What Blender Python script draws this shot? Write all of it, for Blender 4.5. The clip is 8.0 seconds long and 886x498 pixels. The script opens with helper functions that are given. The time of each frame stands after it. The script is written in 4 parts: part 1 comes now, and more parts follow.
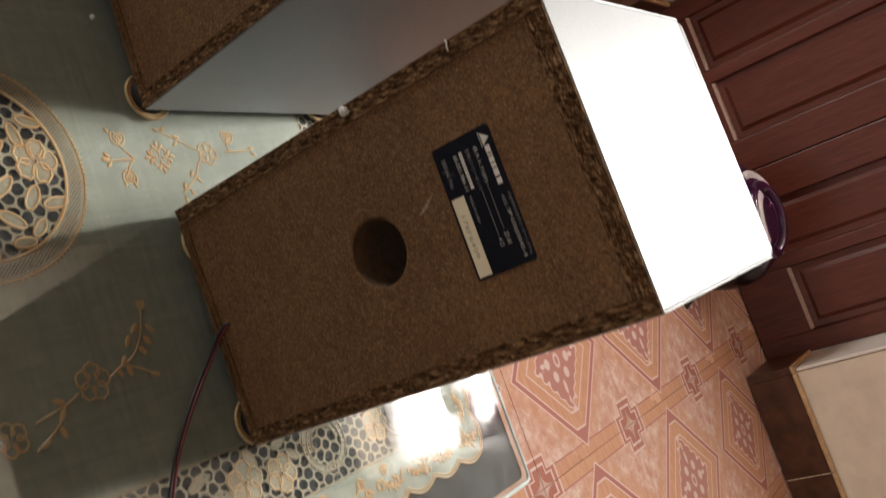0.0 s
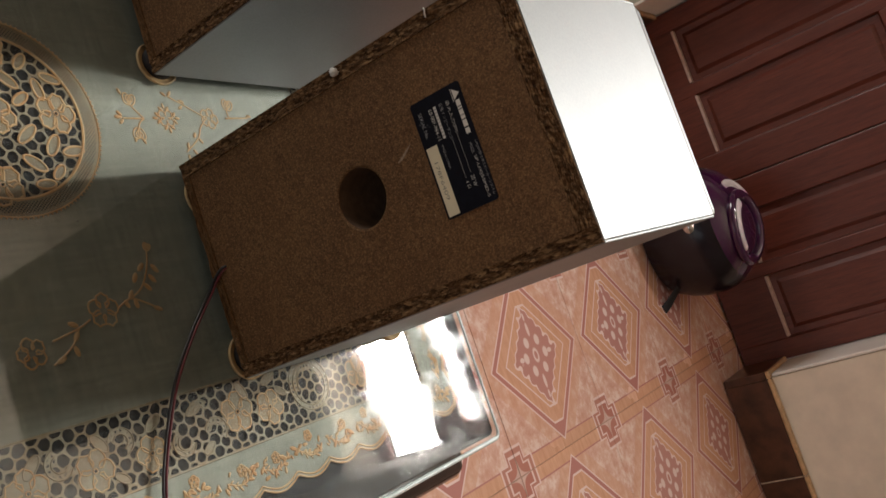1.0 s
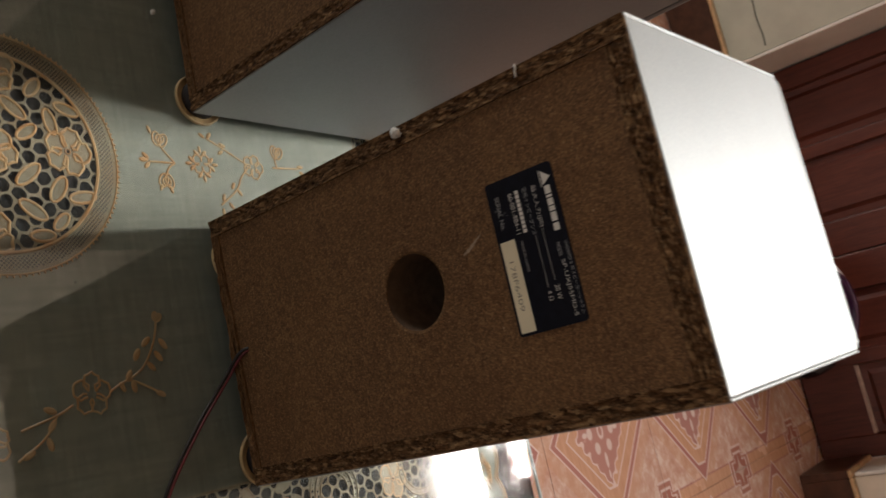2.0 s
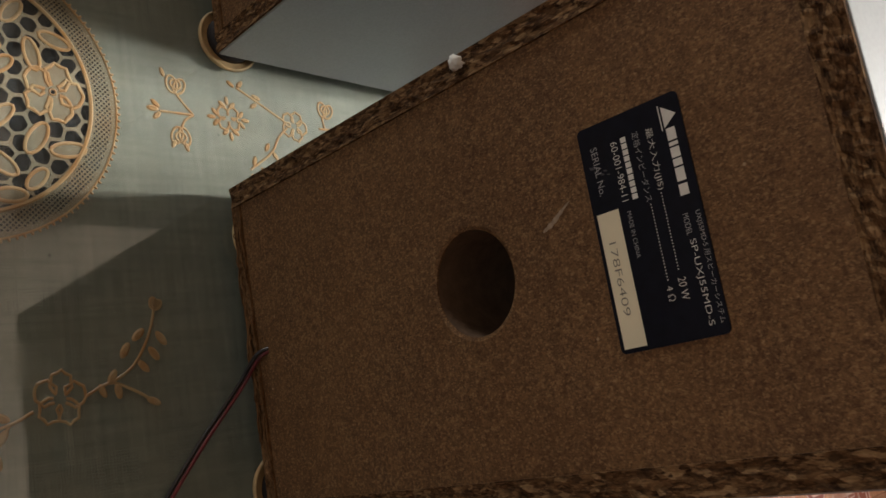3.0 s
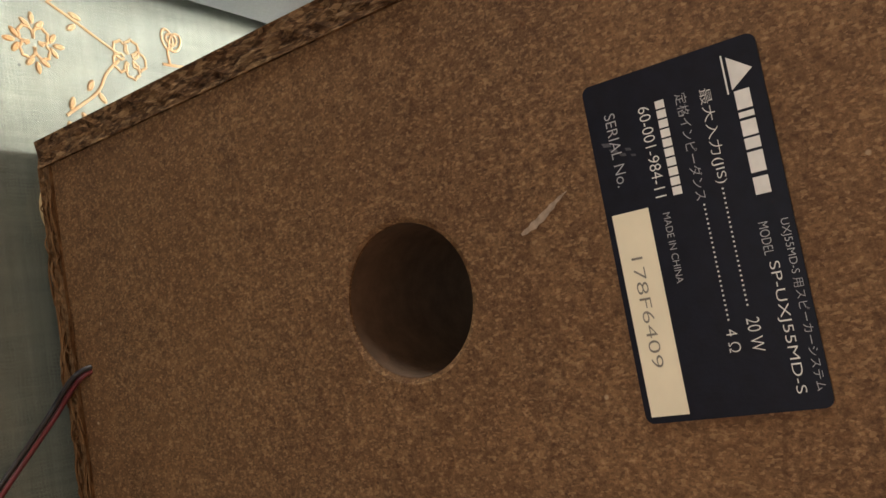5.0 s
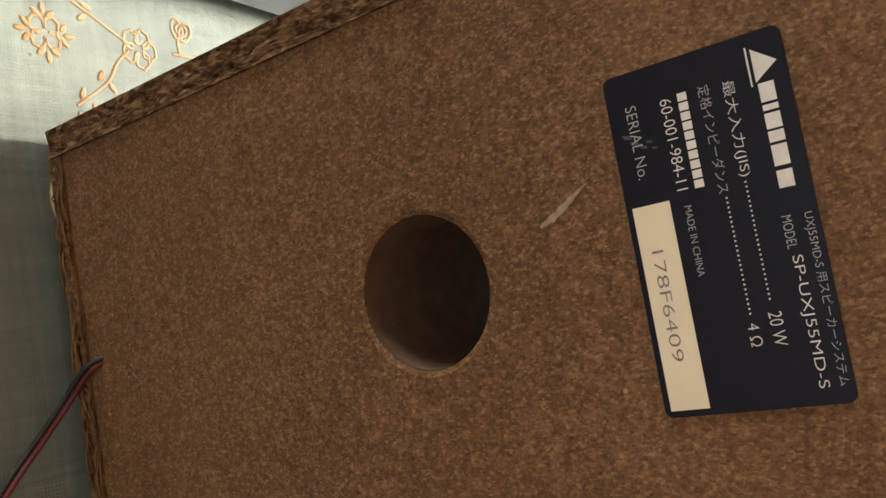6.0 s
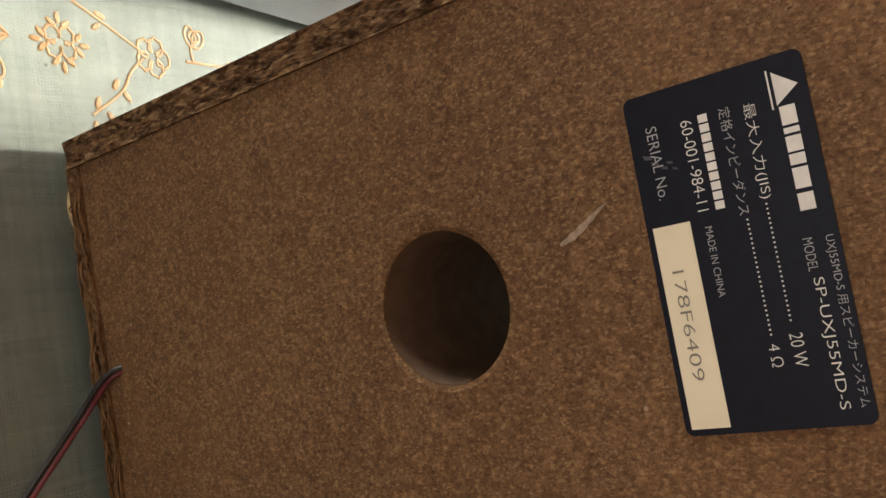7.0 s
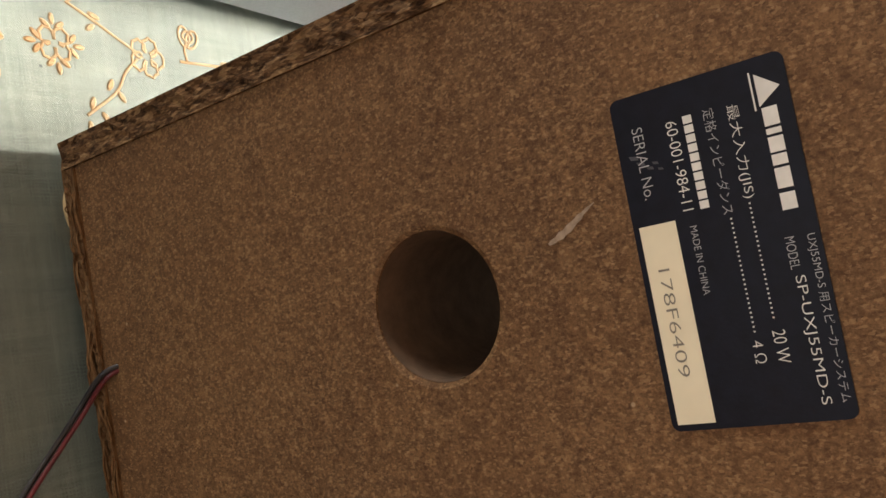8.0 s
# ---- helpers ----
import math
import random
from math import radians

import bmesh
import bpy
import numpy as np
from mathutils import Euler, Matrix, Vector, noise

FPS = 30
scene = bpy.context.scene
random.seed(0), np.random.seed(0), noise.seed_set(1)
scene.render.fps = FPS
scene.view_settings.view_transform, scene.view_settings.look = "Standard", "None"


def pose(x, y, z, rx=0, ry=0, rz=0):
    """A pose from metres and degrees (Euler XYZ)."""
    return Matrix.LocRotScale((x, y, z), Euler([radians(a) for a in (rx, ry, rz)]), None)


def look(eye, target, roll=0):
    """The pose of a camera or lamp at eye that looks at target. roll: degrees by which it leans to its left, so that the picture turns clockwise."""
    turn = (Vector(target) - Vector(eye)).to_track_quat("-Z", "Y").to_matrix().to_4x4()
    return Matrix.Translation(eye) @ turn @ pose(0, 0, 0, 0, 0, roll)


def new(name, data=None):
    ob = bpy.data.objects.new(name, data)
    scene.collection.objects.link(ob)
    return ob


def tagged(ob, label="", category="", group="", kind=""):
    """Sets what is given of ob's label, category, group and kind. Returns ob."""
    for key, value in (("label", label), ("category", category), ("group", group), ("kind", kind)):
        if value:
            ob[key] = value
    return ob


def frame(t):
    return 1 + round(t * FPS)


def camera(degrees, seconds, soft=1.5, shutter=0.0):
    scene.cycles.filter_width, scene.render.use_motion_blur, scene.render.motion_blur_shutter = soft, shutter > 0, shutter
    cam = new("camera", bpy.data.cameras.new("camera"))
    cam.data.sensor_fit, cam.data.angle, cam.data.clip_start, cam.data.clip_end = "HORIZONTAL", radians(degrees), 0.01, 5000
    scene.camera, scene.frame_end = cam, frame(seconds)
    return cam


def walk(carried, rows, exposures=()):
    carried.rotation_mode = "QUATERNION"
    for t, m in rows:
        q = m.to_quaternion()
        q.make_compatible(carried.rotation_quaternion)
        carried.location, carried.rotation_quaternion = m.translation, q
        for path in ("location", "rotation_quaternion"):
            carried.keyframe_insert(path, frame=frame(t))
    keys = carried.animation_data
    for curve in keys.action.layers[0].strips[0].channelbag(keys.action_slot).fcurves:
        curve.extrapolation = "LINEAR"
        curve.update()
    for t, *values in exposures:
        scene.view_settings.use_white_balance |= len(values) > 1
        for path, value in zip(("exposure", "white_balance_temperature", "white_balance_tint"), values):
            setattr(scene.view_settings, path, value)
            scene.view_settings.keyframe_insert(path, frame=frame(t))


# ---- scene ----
cam = camera(54.2, 8.0, shutter=0.3)
# Rows: seconds, eye, point looked at, lean to the left.
PATH = [
    (0, (0.1221, -0.3245, 0.9143), (0.0944, -0.0813, 0.7408), 66.04),
    (0.2, (0.146, -0.337, 0.917), (-0.027, 1.288, -0.236), 66.3),
    (0.5, (0.1692, -0.3528, 0.9202), (0.1424, -0.1082, 0.7486), 65.84),
    (1, (0.1644, -0.3691, 0.9402), (0.1335, -0.1233, 0.7710), 66.93),
    (1.5, (0.1459, -0.3663, 0.9399), (0.1067, -0.1223, 0.7698), 68.63),
    (2, (0.1218, -0.2865, 0.8934), (0.0721, -0.0544, 0.7100), 69.62),
    (2.2, (0.1215, -0.2601, 0.8685), (0.0680, -0.0347, 0.6780), 70.14),
    (3.3, (0.1097, -0.1901, 0.8144), (0.0523, 0.0176, 0.6056), 69.41),
    (3.5, (0.1064, -0.1879, 0.7961), (0.0524, 0.0236, 0.5902), 71.00),
    (4, (0.0944, -0.1591, 0.7678), (0.0521, 0.0754, 0.5855), 74.78),
    (4.5, (0.0855, -0.1527, 0.7577), (0.0524, 0.0922, 0.5876), 75.92),
    (4.7, (0.0844, -0.1506, 0.7602), (0.0519, 0.0953, 0.5915), 75.86),
    (5.8, (0.0825, -0.1496, 0.7613), (0.0592, 0.0938, 0.5875), 76.47),
    (6, (0.0830, -0.1512, 0.7577), (0.0550, 0.0942, 0.5875), 76.53),
    (6.5, (0.0804, -0.1525, 0.7564), (0.0537, 0.0924, 0.5853), 76.63),
    (7, (0.0773, -0.1543, 0.7569), (0.0519, 0.0903, 0.5850), 76.66),
    (7.5, (0.0761, -0.1549, 0.7574), (0.0523, 0.0899, 0.5856), 76.68),
    (8, (0.0769, -0.1557, 0.7597), (0.0533, 0.0894, 0.5883), 76.62),
]
EXPOSURES = [(0, 0.1), (0.5, -0.14), (1.0, -0.28), (2.2, -0.36), (3.3, -0.04), (3.5, 0.08), (4.0, 0.87), (4.5, 1.05), (8, 1.12)]
walk(cam, [(t, look(eye, target, roll)) for t, eye, target, roll in PATH], EXPOSURES)

# ---- world and light ----
world = bpy.data.worlds.new("sky")
scene.world = world
world.use_nodes = True
wn = world.node_tree.nodes
sky = wn.new("ShaderNodeTexSky")
sky.sky_type, sky.sun_disc = "NISHITA", False
sky.sun_elevation, sky.sun_rotation = radians(50), radians(20)
world.node_tree.links.new(sky.outputs[0], wn["Background"].inputs["Color"])
wn["Background"].inputs["Strength"].default_value = 0.1


def area_light(name, x0, x1, y, z0, z1, watts, colour=(1, 0.98, 0.94)):
    """Daylight through a door-wall opening; also serves the added fill lamps."""
    lamp = bpy.data.lights.new(name, "AREA")
    lamp.shape, lamp.size, lamp.size_y, lamp.energy, lamp.color = "RECTANGLE", x1 - x0, z1 - z0, watts, colour
    ob = new(name, lamp)
    ob.location, ob.rotation_euler = ((x0 + x1) / 2, y, (z0 + z1) / 2), (radians(-90), 0, 0)
    return ob


TRANSOM_W, STRIP_W, SLIT_W, SOUTH_W, WEST_W = (66.0, 40.0, 10.0), 17.0, 3.1, 18.5, 58.0
DAY = 2.395
area_light("transom_daylight", -0.20, -0.03, DAY, 2.265, 2.53, TRANSOM_W[0])
area_light("transom_daylight", 0.02, 0.27, DAY, 2.265, 2.53, TRANSOM_W[1])
area_light("transom_daylight", 0.272, 0.545, DAY, 2.265, 2.53, TRANSOM_W[2])
area_light("strip_daylight", 0.02, 0.47, DAY, 2.062, 2.115, STRIP_W)
area_light("slit_daylight", -1.03, -0.87, 2.30, 0.65, 1.5, SLIT_W)
# Fill lamp added behind the camera; its opening is invented.
south = area_light("doorway_daylight", -1.2, 1.2, -5.25, 0.1, 2.3, SOUTH_W)
south.rotation_euler = (radians(90), 0, 0)
# Unseen fill lamp, added low in the west to lift wall, door and floor.
west = area_light("side_door_daylight", -0.6, 0.6, 0, 0.0, 0.95, WEST_W)
west.location, west.rotation_euler = (-3.24, -0.5, 0.49), (radians(90), 0, radians(-90))


# ---- shader arithmetic ----
class Val:
    """A socket that can be reckoned with."""

    def __init__(self, tree, sock):
        self.t, self.s = tree, sock

    def op(self, kind, *others):
        n = self.t.nodes.new("ShaderNodeMath")
        n.operation = kind
        for i, o in enumerate((self, *others)):
            if isinstance(o, Val):
                self.t.links.new(o.s, n.inputs[i])
            else:
                n.inputs[i].default_value = o
        return Val(self.t, n.outputs[0])

    def __add__(self, o): return self.op("ADD", o)
    def __sub__(self, o): return self.op("SUBTRACT", o)
    def __mul__(self, o): return self.op("MULTIPLY", o)
    def __truediv__(self, o): return self.op("DIVIDE", o)
    def absolute(self): return self.op("ABSOLUTE")
    def low(self, o): return self.op("MINIMUM", o)
    def high(self, o): return self.op("MAXIMUM", o)
    def below(self, edge, soft=0.001):
        """1 where the value is under edge, 0 over it."""
        return ((self * -1 + edge) / soft + 0.5).op("MINIMUM", 1.0).op("MAXIMUM", 0.0)
    def band(self, a, b, soft=0.001): return self.below(b, soft) - self.below(a, soft)


class Mat:
    """A procedural material with short ways to noises and mixes."""

    def __init__(self, name, rough=0.5, metal=0.0, coord="Object", **inputs):
        self.m = bpy.data.materials.new(name)
        self.m.use_nodes = True
        self.t = self.m.node_tree
        self.b = self.t.nodes["Principled BSDF"]
        self.b.inputs["Roughness"].default_value, self.b.inputs["Metallic"].default_value = rough, metal
        for key, value in inputs.items():
            self.b.inputs[key.replace("_", " ")].default_value = value
        self.co = self.t.nodes.new("ShaderNodeTexCoord").outputs[coord]

    def xyz(self):
        n = self.t.nodes.new("ShaderNodeSeparateXYZ")
        self.t.links.new(self.co, n.inputs[0])
        return [Val(self.t, o) for o in n.outputs]

    def scaled(self, sx, sy, sz):
        n = self.t.nodes.new("ShaderNodeMapping")
        n.inputs["Scale"].default_value = (sx, sy, sz)
        self.t.links.new(self.co, n.inputs[0])
        return n.outputs[0]

    def noise(self, scale, detail=3.0, rough=0.55, co=None):
        n = self.t.nodes.new("ShaderNodeTexNoise")
        n.inputs["Scale"].default_value, n.inputs["Detail"].default_value, n.inputs["Roughness"].default_value = scale, detail, rough
        self.t.links.new(co or self.co, n.inputs["Vector"])
        return Val(self.t, n.outputs[0])

    def cells(self, scale, co=None, out="Color", feature="F1"):
        n = self.t.nodes.new("ShaderNodeTexVoronoi")
        n.feature = feature
        n.inputs["Scale"].default_value = scale
        self.t.links.new(co or self.co, n.inputs["Vector"])
        return Val(self.t, n.outputs[out])

    def one(self, colour_value):
        n = self.t.nodes.new("ShaderNodeSeparateColor")
        self.t.links.new(colour_value.s, n.inputs[0])
        return Val(self.t, n.outputs[0])

    def random(self):
        return Val(self.t, self.t.nodes.new("ShaderNodeObjectInfo").outputs["Random"])

    def ramp(self, val, *stops):
        n = self.t.nodes.new("ShaderNodeValToRGB")
        r = n.color_ramp
        while len(r.elements) < len(stops):
            r.elements.new(1.0)
        for e, (p, c) in zip(r.elements, stops):
            e.position, e.color = p, (*c, 1)
        self.t.links.new(val.s, n.inputs[0])
        return Val(self.t, n.outputs[0])

    def mix(self, f, a, b, kind="MIX"):
        n = self.t.nodes.new("ShaderNodeMix")
        n.data_type, n.blend_type = "RGBA", kind
        for sock, v in ((n.inputs[0], f), (n.inputs[6], a), (n.inputs[7], b)):
            if isinstance(v, Val):
                self.t.links.new(v.s, sock)
            else:
                sock.default_value = v if isinstance(v, (int, float)) else (*v, 1)
        return Val(self.t, n.outputs[2])

    def colour(self, v):
        if isinstance(v, Val):
            self.t.links.new(v.s, self.b.inputs["Base Color"])
        else:
            self.b.inputs["Base Color"].default_value = (*v, 1)
        return self

    def set(self, key, v):
        self.t.links.new(v.s, self.b.inputs[key])
        return self

    def bump(self, v, strength=0.3, dist=0.001):
        n = self.t.nodes.new("ShaderNodeBump")
        n.inputs["Strength"].default_value, n.inputs["Distance"].default_value = strength, dist
        self.t.links.new(v.s, n.inputs["Height"])
        self.t.links.new(n.outputs[0], self.b.inputs["Normal"])
        return self


# ---- materials ----
def mat_mdf():
    """Raw pressed board: matted fibres in small clumps, sanding bands across, blotches and dust."""
    m = Mat("hardboard", 0.66, Specular_IOR_Level=0.25)
    fine = m.noise(2100, 3, 0.65)
    fibre = m.noise(900, 4, 0.75, m.scaled(0.9, 1, 0.75))
    clump = m.noise(430, 5, 0.72)
    band = m.noise(42, 4, 0.6, m.scaled(0.14, 1, 1))
    blot = m.noise(17, 5, 0.65)
    c = m.ramp(fibre, (0.34, (0.036, 0.0155, 0.0055)), (0.46, (0.108, 0.054, 0.021)), (0.56, (0.185, 0.101, 0.044)), (0.68, (0.44, 0.275, 0.145)))
    c = m.mix(0.32, c, m.ramp(fine, (0.34, (0.055, 0.024, 0.009)), (0.66, (0.30, 0.168, 0.076))))
    c = m.mix(m.ramp(clump, (0.34, (0.62, 0.62, 0.62)), (0.52, (0, 0, 0))), c, (0.058, 0.0245, 0.0085))
    c = m.mix(m.ramp(clump, (0.50, (0, 0, 0)), (0.70, (0.5, 0.5, 0.5))), c, (0.29, 0.165, 0.070))
    c = m.mix(m.ramp(band, (0.40, (0, 0, 0)), (0.66, (0.42, 0.42, 0.42))), c, m.mix(0.6, c, (0.27, 0.142, 0.055)))
    c = m.mix(m.ramp(blot, (0.38, (0, 0, 0)), (0.66, (0.7, 0.7, 0.7))), c, m.mix(0.5, c, (0.085, 0.036, 0.0115)))
    flake = m.cells(1500, m.scaled(1.5, 1, 0.8))
    c = m.mix(m.one(flake).op("GREATER_THAN", 0.90) * 0.30, c, (0.40, 0.25, 0.12))
    c = m.mix(m.one(flake).op("LESS_THAN", 0.12) * 0.40, c, (0.045, 0.018, 0.0065))
    dust = m.cells(210, out="Distance").below(0.10, 0.05) * m.one(m.cells(210)).op("GREATER_THAN", 0.94)
    c = m.mix(dust * 0.5, c, (0.5, 0.37, 0.23))
    return m.colour(c).bump(fibre + clump, 0.22, 0.0003).m


def mat_chip(name, sx, sz, pale=0.0):
    """Sawn chipboard: flat flakes lying along the board, with pits between them."""
    m = Mat(name, 0.9, Specular_IOR_Level=0.15)
    along = m.scaled(sx, 1, sz)
    warp = m.noise(260, 3, 0.6)
    cell = m.one(m.cells(900, along))
    small = m.one(m.cells(2000, along))
    pit = m.noise(520, 4, 0.7, along)
    c = m.ramp(cell, (0.0, (0.026, 0.012, 0.005)), (0.35, (0.066, 0.031, 0.012)), (0.66, (0.140, 0.074, 0.031)), (0.90, (0.38, 0.24, 0.12)))
    c = m.mix(0.5, c, m.ramp(small, (0.1, (0.030, 0.013, 0.005)), (0.6, (0.105, 0.053, 0.022)), (0.95, (0.26, 0.155, 0.075))))
    c = m.mix(m.ramp(pit, (0.36, (0.85, 0.85, 0.85)), (0.50, (0, 0, 0))), c, (0.014, 0.006, 0.003))
    c = m.mix(m.ramp(warp, (0.45, (0, 0, 0)), (0.70, (0.4, 0.4, 0.4))), c, (0.17, 0.092, 0.040))
    if pale:
        c = m.mix(pale, c, m.ramp(m.noise(900, 3, 0.7, along), (0.35, (0.070, 0.032, 0.012)), (0.65, (0.22, 0.122, 0.053))))
    return m.colour(c).bump(cell * 0.4 + pit, 0.45, 0.0008).m


def mat_silver():
    m = Mat("silver_vinyl", 0.34, 0.65, Specular_IOR_Level=0.5)
    fleck = m.noise(900, 2)
    smear = m.noise(9, 4)
    m.set("Roughness", m.noise(30, 3) * 0.10 + 0.45)
    c = m.mix(m.ramp(smear, (0.3, (0, 0, 0)), (0.75, (0.6, 0.6, 0.6))), (0.29, 0.30, 0.303), (0.26, 0.27, 0.272))
    return m.colour(m.mix(0.12, c, m.ramp(fleck, (0.4, (0.21, 0.21, 0.21)), (0.6, (0.38, 0.38, 0.38))))).m


def mat_cloth():
    m = Mat("linen_cloth", 0.8)
    x, y, z = m.xyz()
    wob = m.noise(160, 3) * 0.0022
    wx, wy = ((x + wob) * 5400.0).op("SINE"), ((y + wob) * 5400.0).op("SINE")
    weave = wx.high(wy)
    slub = m.noise(420, 2, co=m.scaled(1, 0.05, 1)) + m.noise(420, 2, co=m.scaled(0.05, 1, 1))
    c = m.ramp(slub * 0.5, (0.34, (0.175, 0.180, 0.147)), (0.66, (0.258, 0.262, 0.216)))
    c = m.mix(m.ramp(m.noise(22, 4), (0.4, (0, 0, 0)), (0.8, (0.4, 0.4, 0.4))), c, (0.29, 0.26, 0.185))
    pores = (weave * -0.5 + 0.5) * m.ramp(m.noise(60, 4, 0.7), (0.42, (0.06, 0.06, 0.06)), (0.66, (0.8, 0.8, 0.8)))
    c = m.mix(pores, c, (0.075, 0.075, 0.06))
    speck = m.cells(70, out="Distance").below(0.05, 0.02) * m.one(m.cells(70)).op("GREATER_THAN", 0.88)
    c = m.mix(speck * 0.8, c, (0.03, 0.03, 0.025))
    m.b.inputs["Sheen Weight"].default_value = 0.1
    return m.colour(c).bump(slub, 0.15, 0.0003).m


def mat_lace():
    m = Mat("lace_cotton", 0.75)
    n = m.noise(500, 3)
    c = m.mix(m.ramp(m.noise(60, 3), (0.35, (0, 0, 0)), (0.7, (1, 1, 1))), (0.235, 0.21, 0.15), (0.255, 0.155, 0.072))
    return m.colour(m.mix(0.3, c, m.ramp(n, (0.3, (0.16, 0.12, 0.073)), (0.7, (0.32, 0.285, 0.21))))).bump(n, 0.4, 0.0003).m


def mat_thread():
    m = Mat("gold_thread", 0.30, Specular_IOR_Level=0.5)
    n = m.noise(1400, 2)
    c = m.mix(m.ramp(m.noise(90, 2), (0.35, (0, 0, 0)), (0.65, (1, 1, 1))), (0.45, 0.235, 0.090), (0.50, 0.34, 0.175))
    return m.colour(c).bump(n, 0.5, 0.0003).m


def mat_plain(name, colour, rough, var=0.25, scale=40, metal=0.0, bump=0.1, **k):
    m = Mat(name, rough, metal, **k)
    n = m.noise(scale, 4, 0.6)
    dark = tuple(c * (1 - var) for c in colour)
    light = tuple(min(1, c * (1 + var)) for c in colour)
    m.colour(m.ramp(n, (0.3, dark), (0.7, light)))
    if bump:
        m.bump(m.noise(scale * 4, 3), bump, 0.001)
    return m.m


def mat_wood_red():
    m = Mat("red_lacquered_wood", 0.33)
    grain = m.noise(9, 5, 0.6, m.scaled(9, 9, 0.7))
    fine = m.noise(60, 3, 0.6, m.scaled(8, 8, 0.4))
    c = m.ramp(grain, (0.3, (0.085, 0.018, 0.011)), (0.7, (0.165, 0.040, 0.024)))
    c = m.mix(0.3, c, m.ramp(fine, (0.35, (0.06, 0.013, 0.008)), (0.65, (0.20, 0.055, 0.03))))
    m.set("Roughness", m.noise(7, 3) * 0.2 + 0.26)
    return m.colour(c).bump(fine, 0.12, 0.001).m


def mat_tile():
    """A printed ceramic tile: a diamond in lines, a scalloped lozenge in it, stepped crosses at the corners."""
    m = Mat("patterned_floor_tile", 0.22)
    u, v, _ = m.xyz()
    a, b = u.absolute(), v.absolute()
    marble = m.noise(34, 6, 0.68)
    c = m.ramp(marble, (0.36, (0.63, 0.34, 0.25)), (0.52, (0.73, 0.47, 0.38)), (0.62, (0.83, 0.65, 0.58)))
    orange = m.ramp(m.noise(20, 4, 0.6, m.scaled(1, 5, 1)), (0.3, (0.62, 0.32, 0.19)), (0.7, (0.74, 0.43, 0.29)))
    red, pale = (0.49, 0.205, 0.18), (0.84, 0.65, 0.61)
    d = (a + b) / 0.958
    c = m.mix(d.band(0.170, 0.235), c, m.mix(0.55, c, orange))
    strip = a * -1 + 0.1975
    c = m.mix(strip.below(0.026), c, orange)
    c = m.mix(strip.band(0.025, 0.028), c, red)
    c = m.mix(d.below(0.190), c, pale)
    c = m.mix(d.below(0.185), c, red)
    inner = d.high(a * 1.14 + 0.006)
    c = m.mix(inner.below(0.170), c, pale)
    c = m.mix(inner.below(0.165), c, orange)
    c = m.mix(inner.band(0.126, 0.131), c, pale)
    wave = ((u * 160.0).op("SINE") * (v * 160.0).op("SINE")) * 0.010
    loz = a * 0.98 + b * 1.16 + wave
    c = m.mix(loz.below(0.107), c, pale)
    c = m.mix(loz.below(0.0995), c, (0.52, 0.25, 0.215))

    def ell(cx, cy, rx, ry):
        p, q = (a - cx) / rx, (b - cy) / ry
        return (p * p + q * q).op("SQRT")
    dots = ell(0, 0, 0.018, 0.013).low(ell(0.030, 0.022, 0.013, 0.011)).low(ell(0.0, 0.040, 0.013, 0.011)).low(ell(0.056, 0.0, 0.017, 0.006)).low(ell(0.083, 0.0, 0.010, 0.004)).low(ell(0.0, 0.058, 0.006, 0.010))
    c = m.mix(dots.below(0.86, 0.25), c, (0.80, 0.64, 0.60))
    c = m.mix(ell(0, 0, 0.009, 0.006).below(1.0, 0.3), c, (0.52, 0.25, 0.215))
    ca, cb = a * -1 + 0.1975, b * -1 + 0.1975
    step = (ca / 1.9).high(cb).low(ca.high(cb / 1.9))
    c = m.mix(step.below(0.031), c, pale)
    c = m.mix(step.below(0.0285), c, (0.50, 0.22, 0.17))
    c = m.mix(step.band(0.020, 0.023), c, pale)
    c = m.mix(step.below(0.020), c, (0.46, 0.18, 0.14))
    star = (ca * cb).op("SQRT") * 2.0 + (ca + cb) * 0.35
    c = m.mix(star.below(0.026, 0.004), c, (0.66, 0.46, 0.40))
    c = m.mix(m.random() * 0.18, c, (0.5, 0.25, 0.17))
    m.set("Roughness", m.noise(8, 3) * 0.2 + 0.14)
    return m.colour(c).bump(marble, 0.04, 0.001).m


def mat_dark_top():
    m = Mat("dark_table_top", 0.7, Specular_IOR_Level=0.2)
    blot = m.noise(85, 4, 0.6)
    return m.colour(m.ramp(blot, (0.38, (0.005, 0.005, 0.006)), (0.54, (0.010, 0.010, 0.012)), (0.70, (0.026, 0.029, 0.034)))).bump(blot, 0.4, 0.001).m


def mat_glass(name, rough=0.0):
    m = Mat(name, rough, Transmission_Weight=1.0, IOR=1.5)
    # Wiped-on smears and a film of dust.
    smear = m.noise(38, 5, 0.7, m.scaled(1, 0.55, 1))
    m.set("Roughness", m.ramp(smear, (0.42, (rough, rough, rough)), (0.66, (0.12, 0.12, 0.12))))
    film = m.ramp(m.noise(120, 4, 0.75), (0.40, (0, 0, 0)), (0.72, (0.034, 0.034, 0.034)))
    m.set("Transmission Weight", m.one(film) * -1.0 + 1.0)
    return m.colour((0.93, 0.98, 0.96)).m


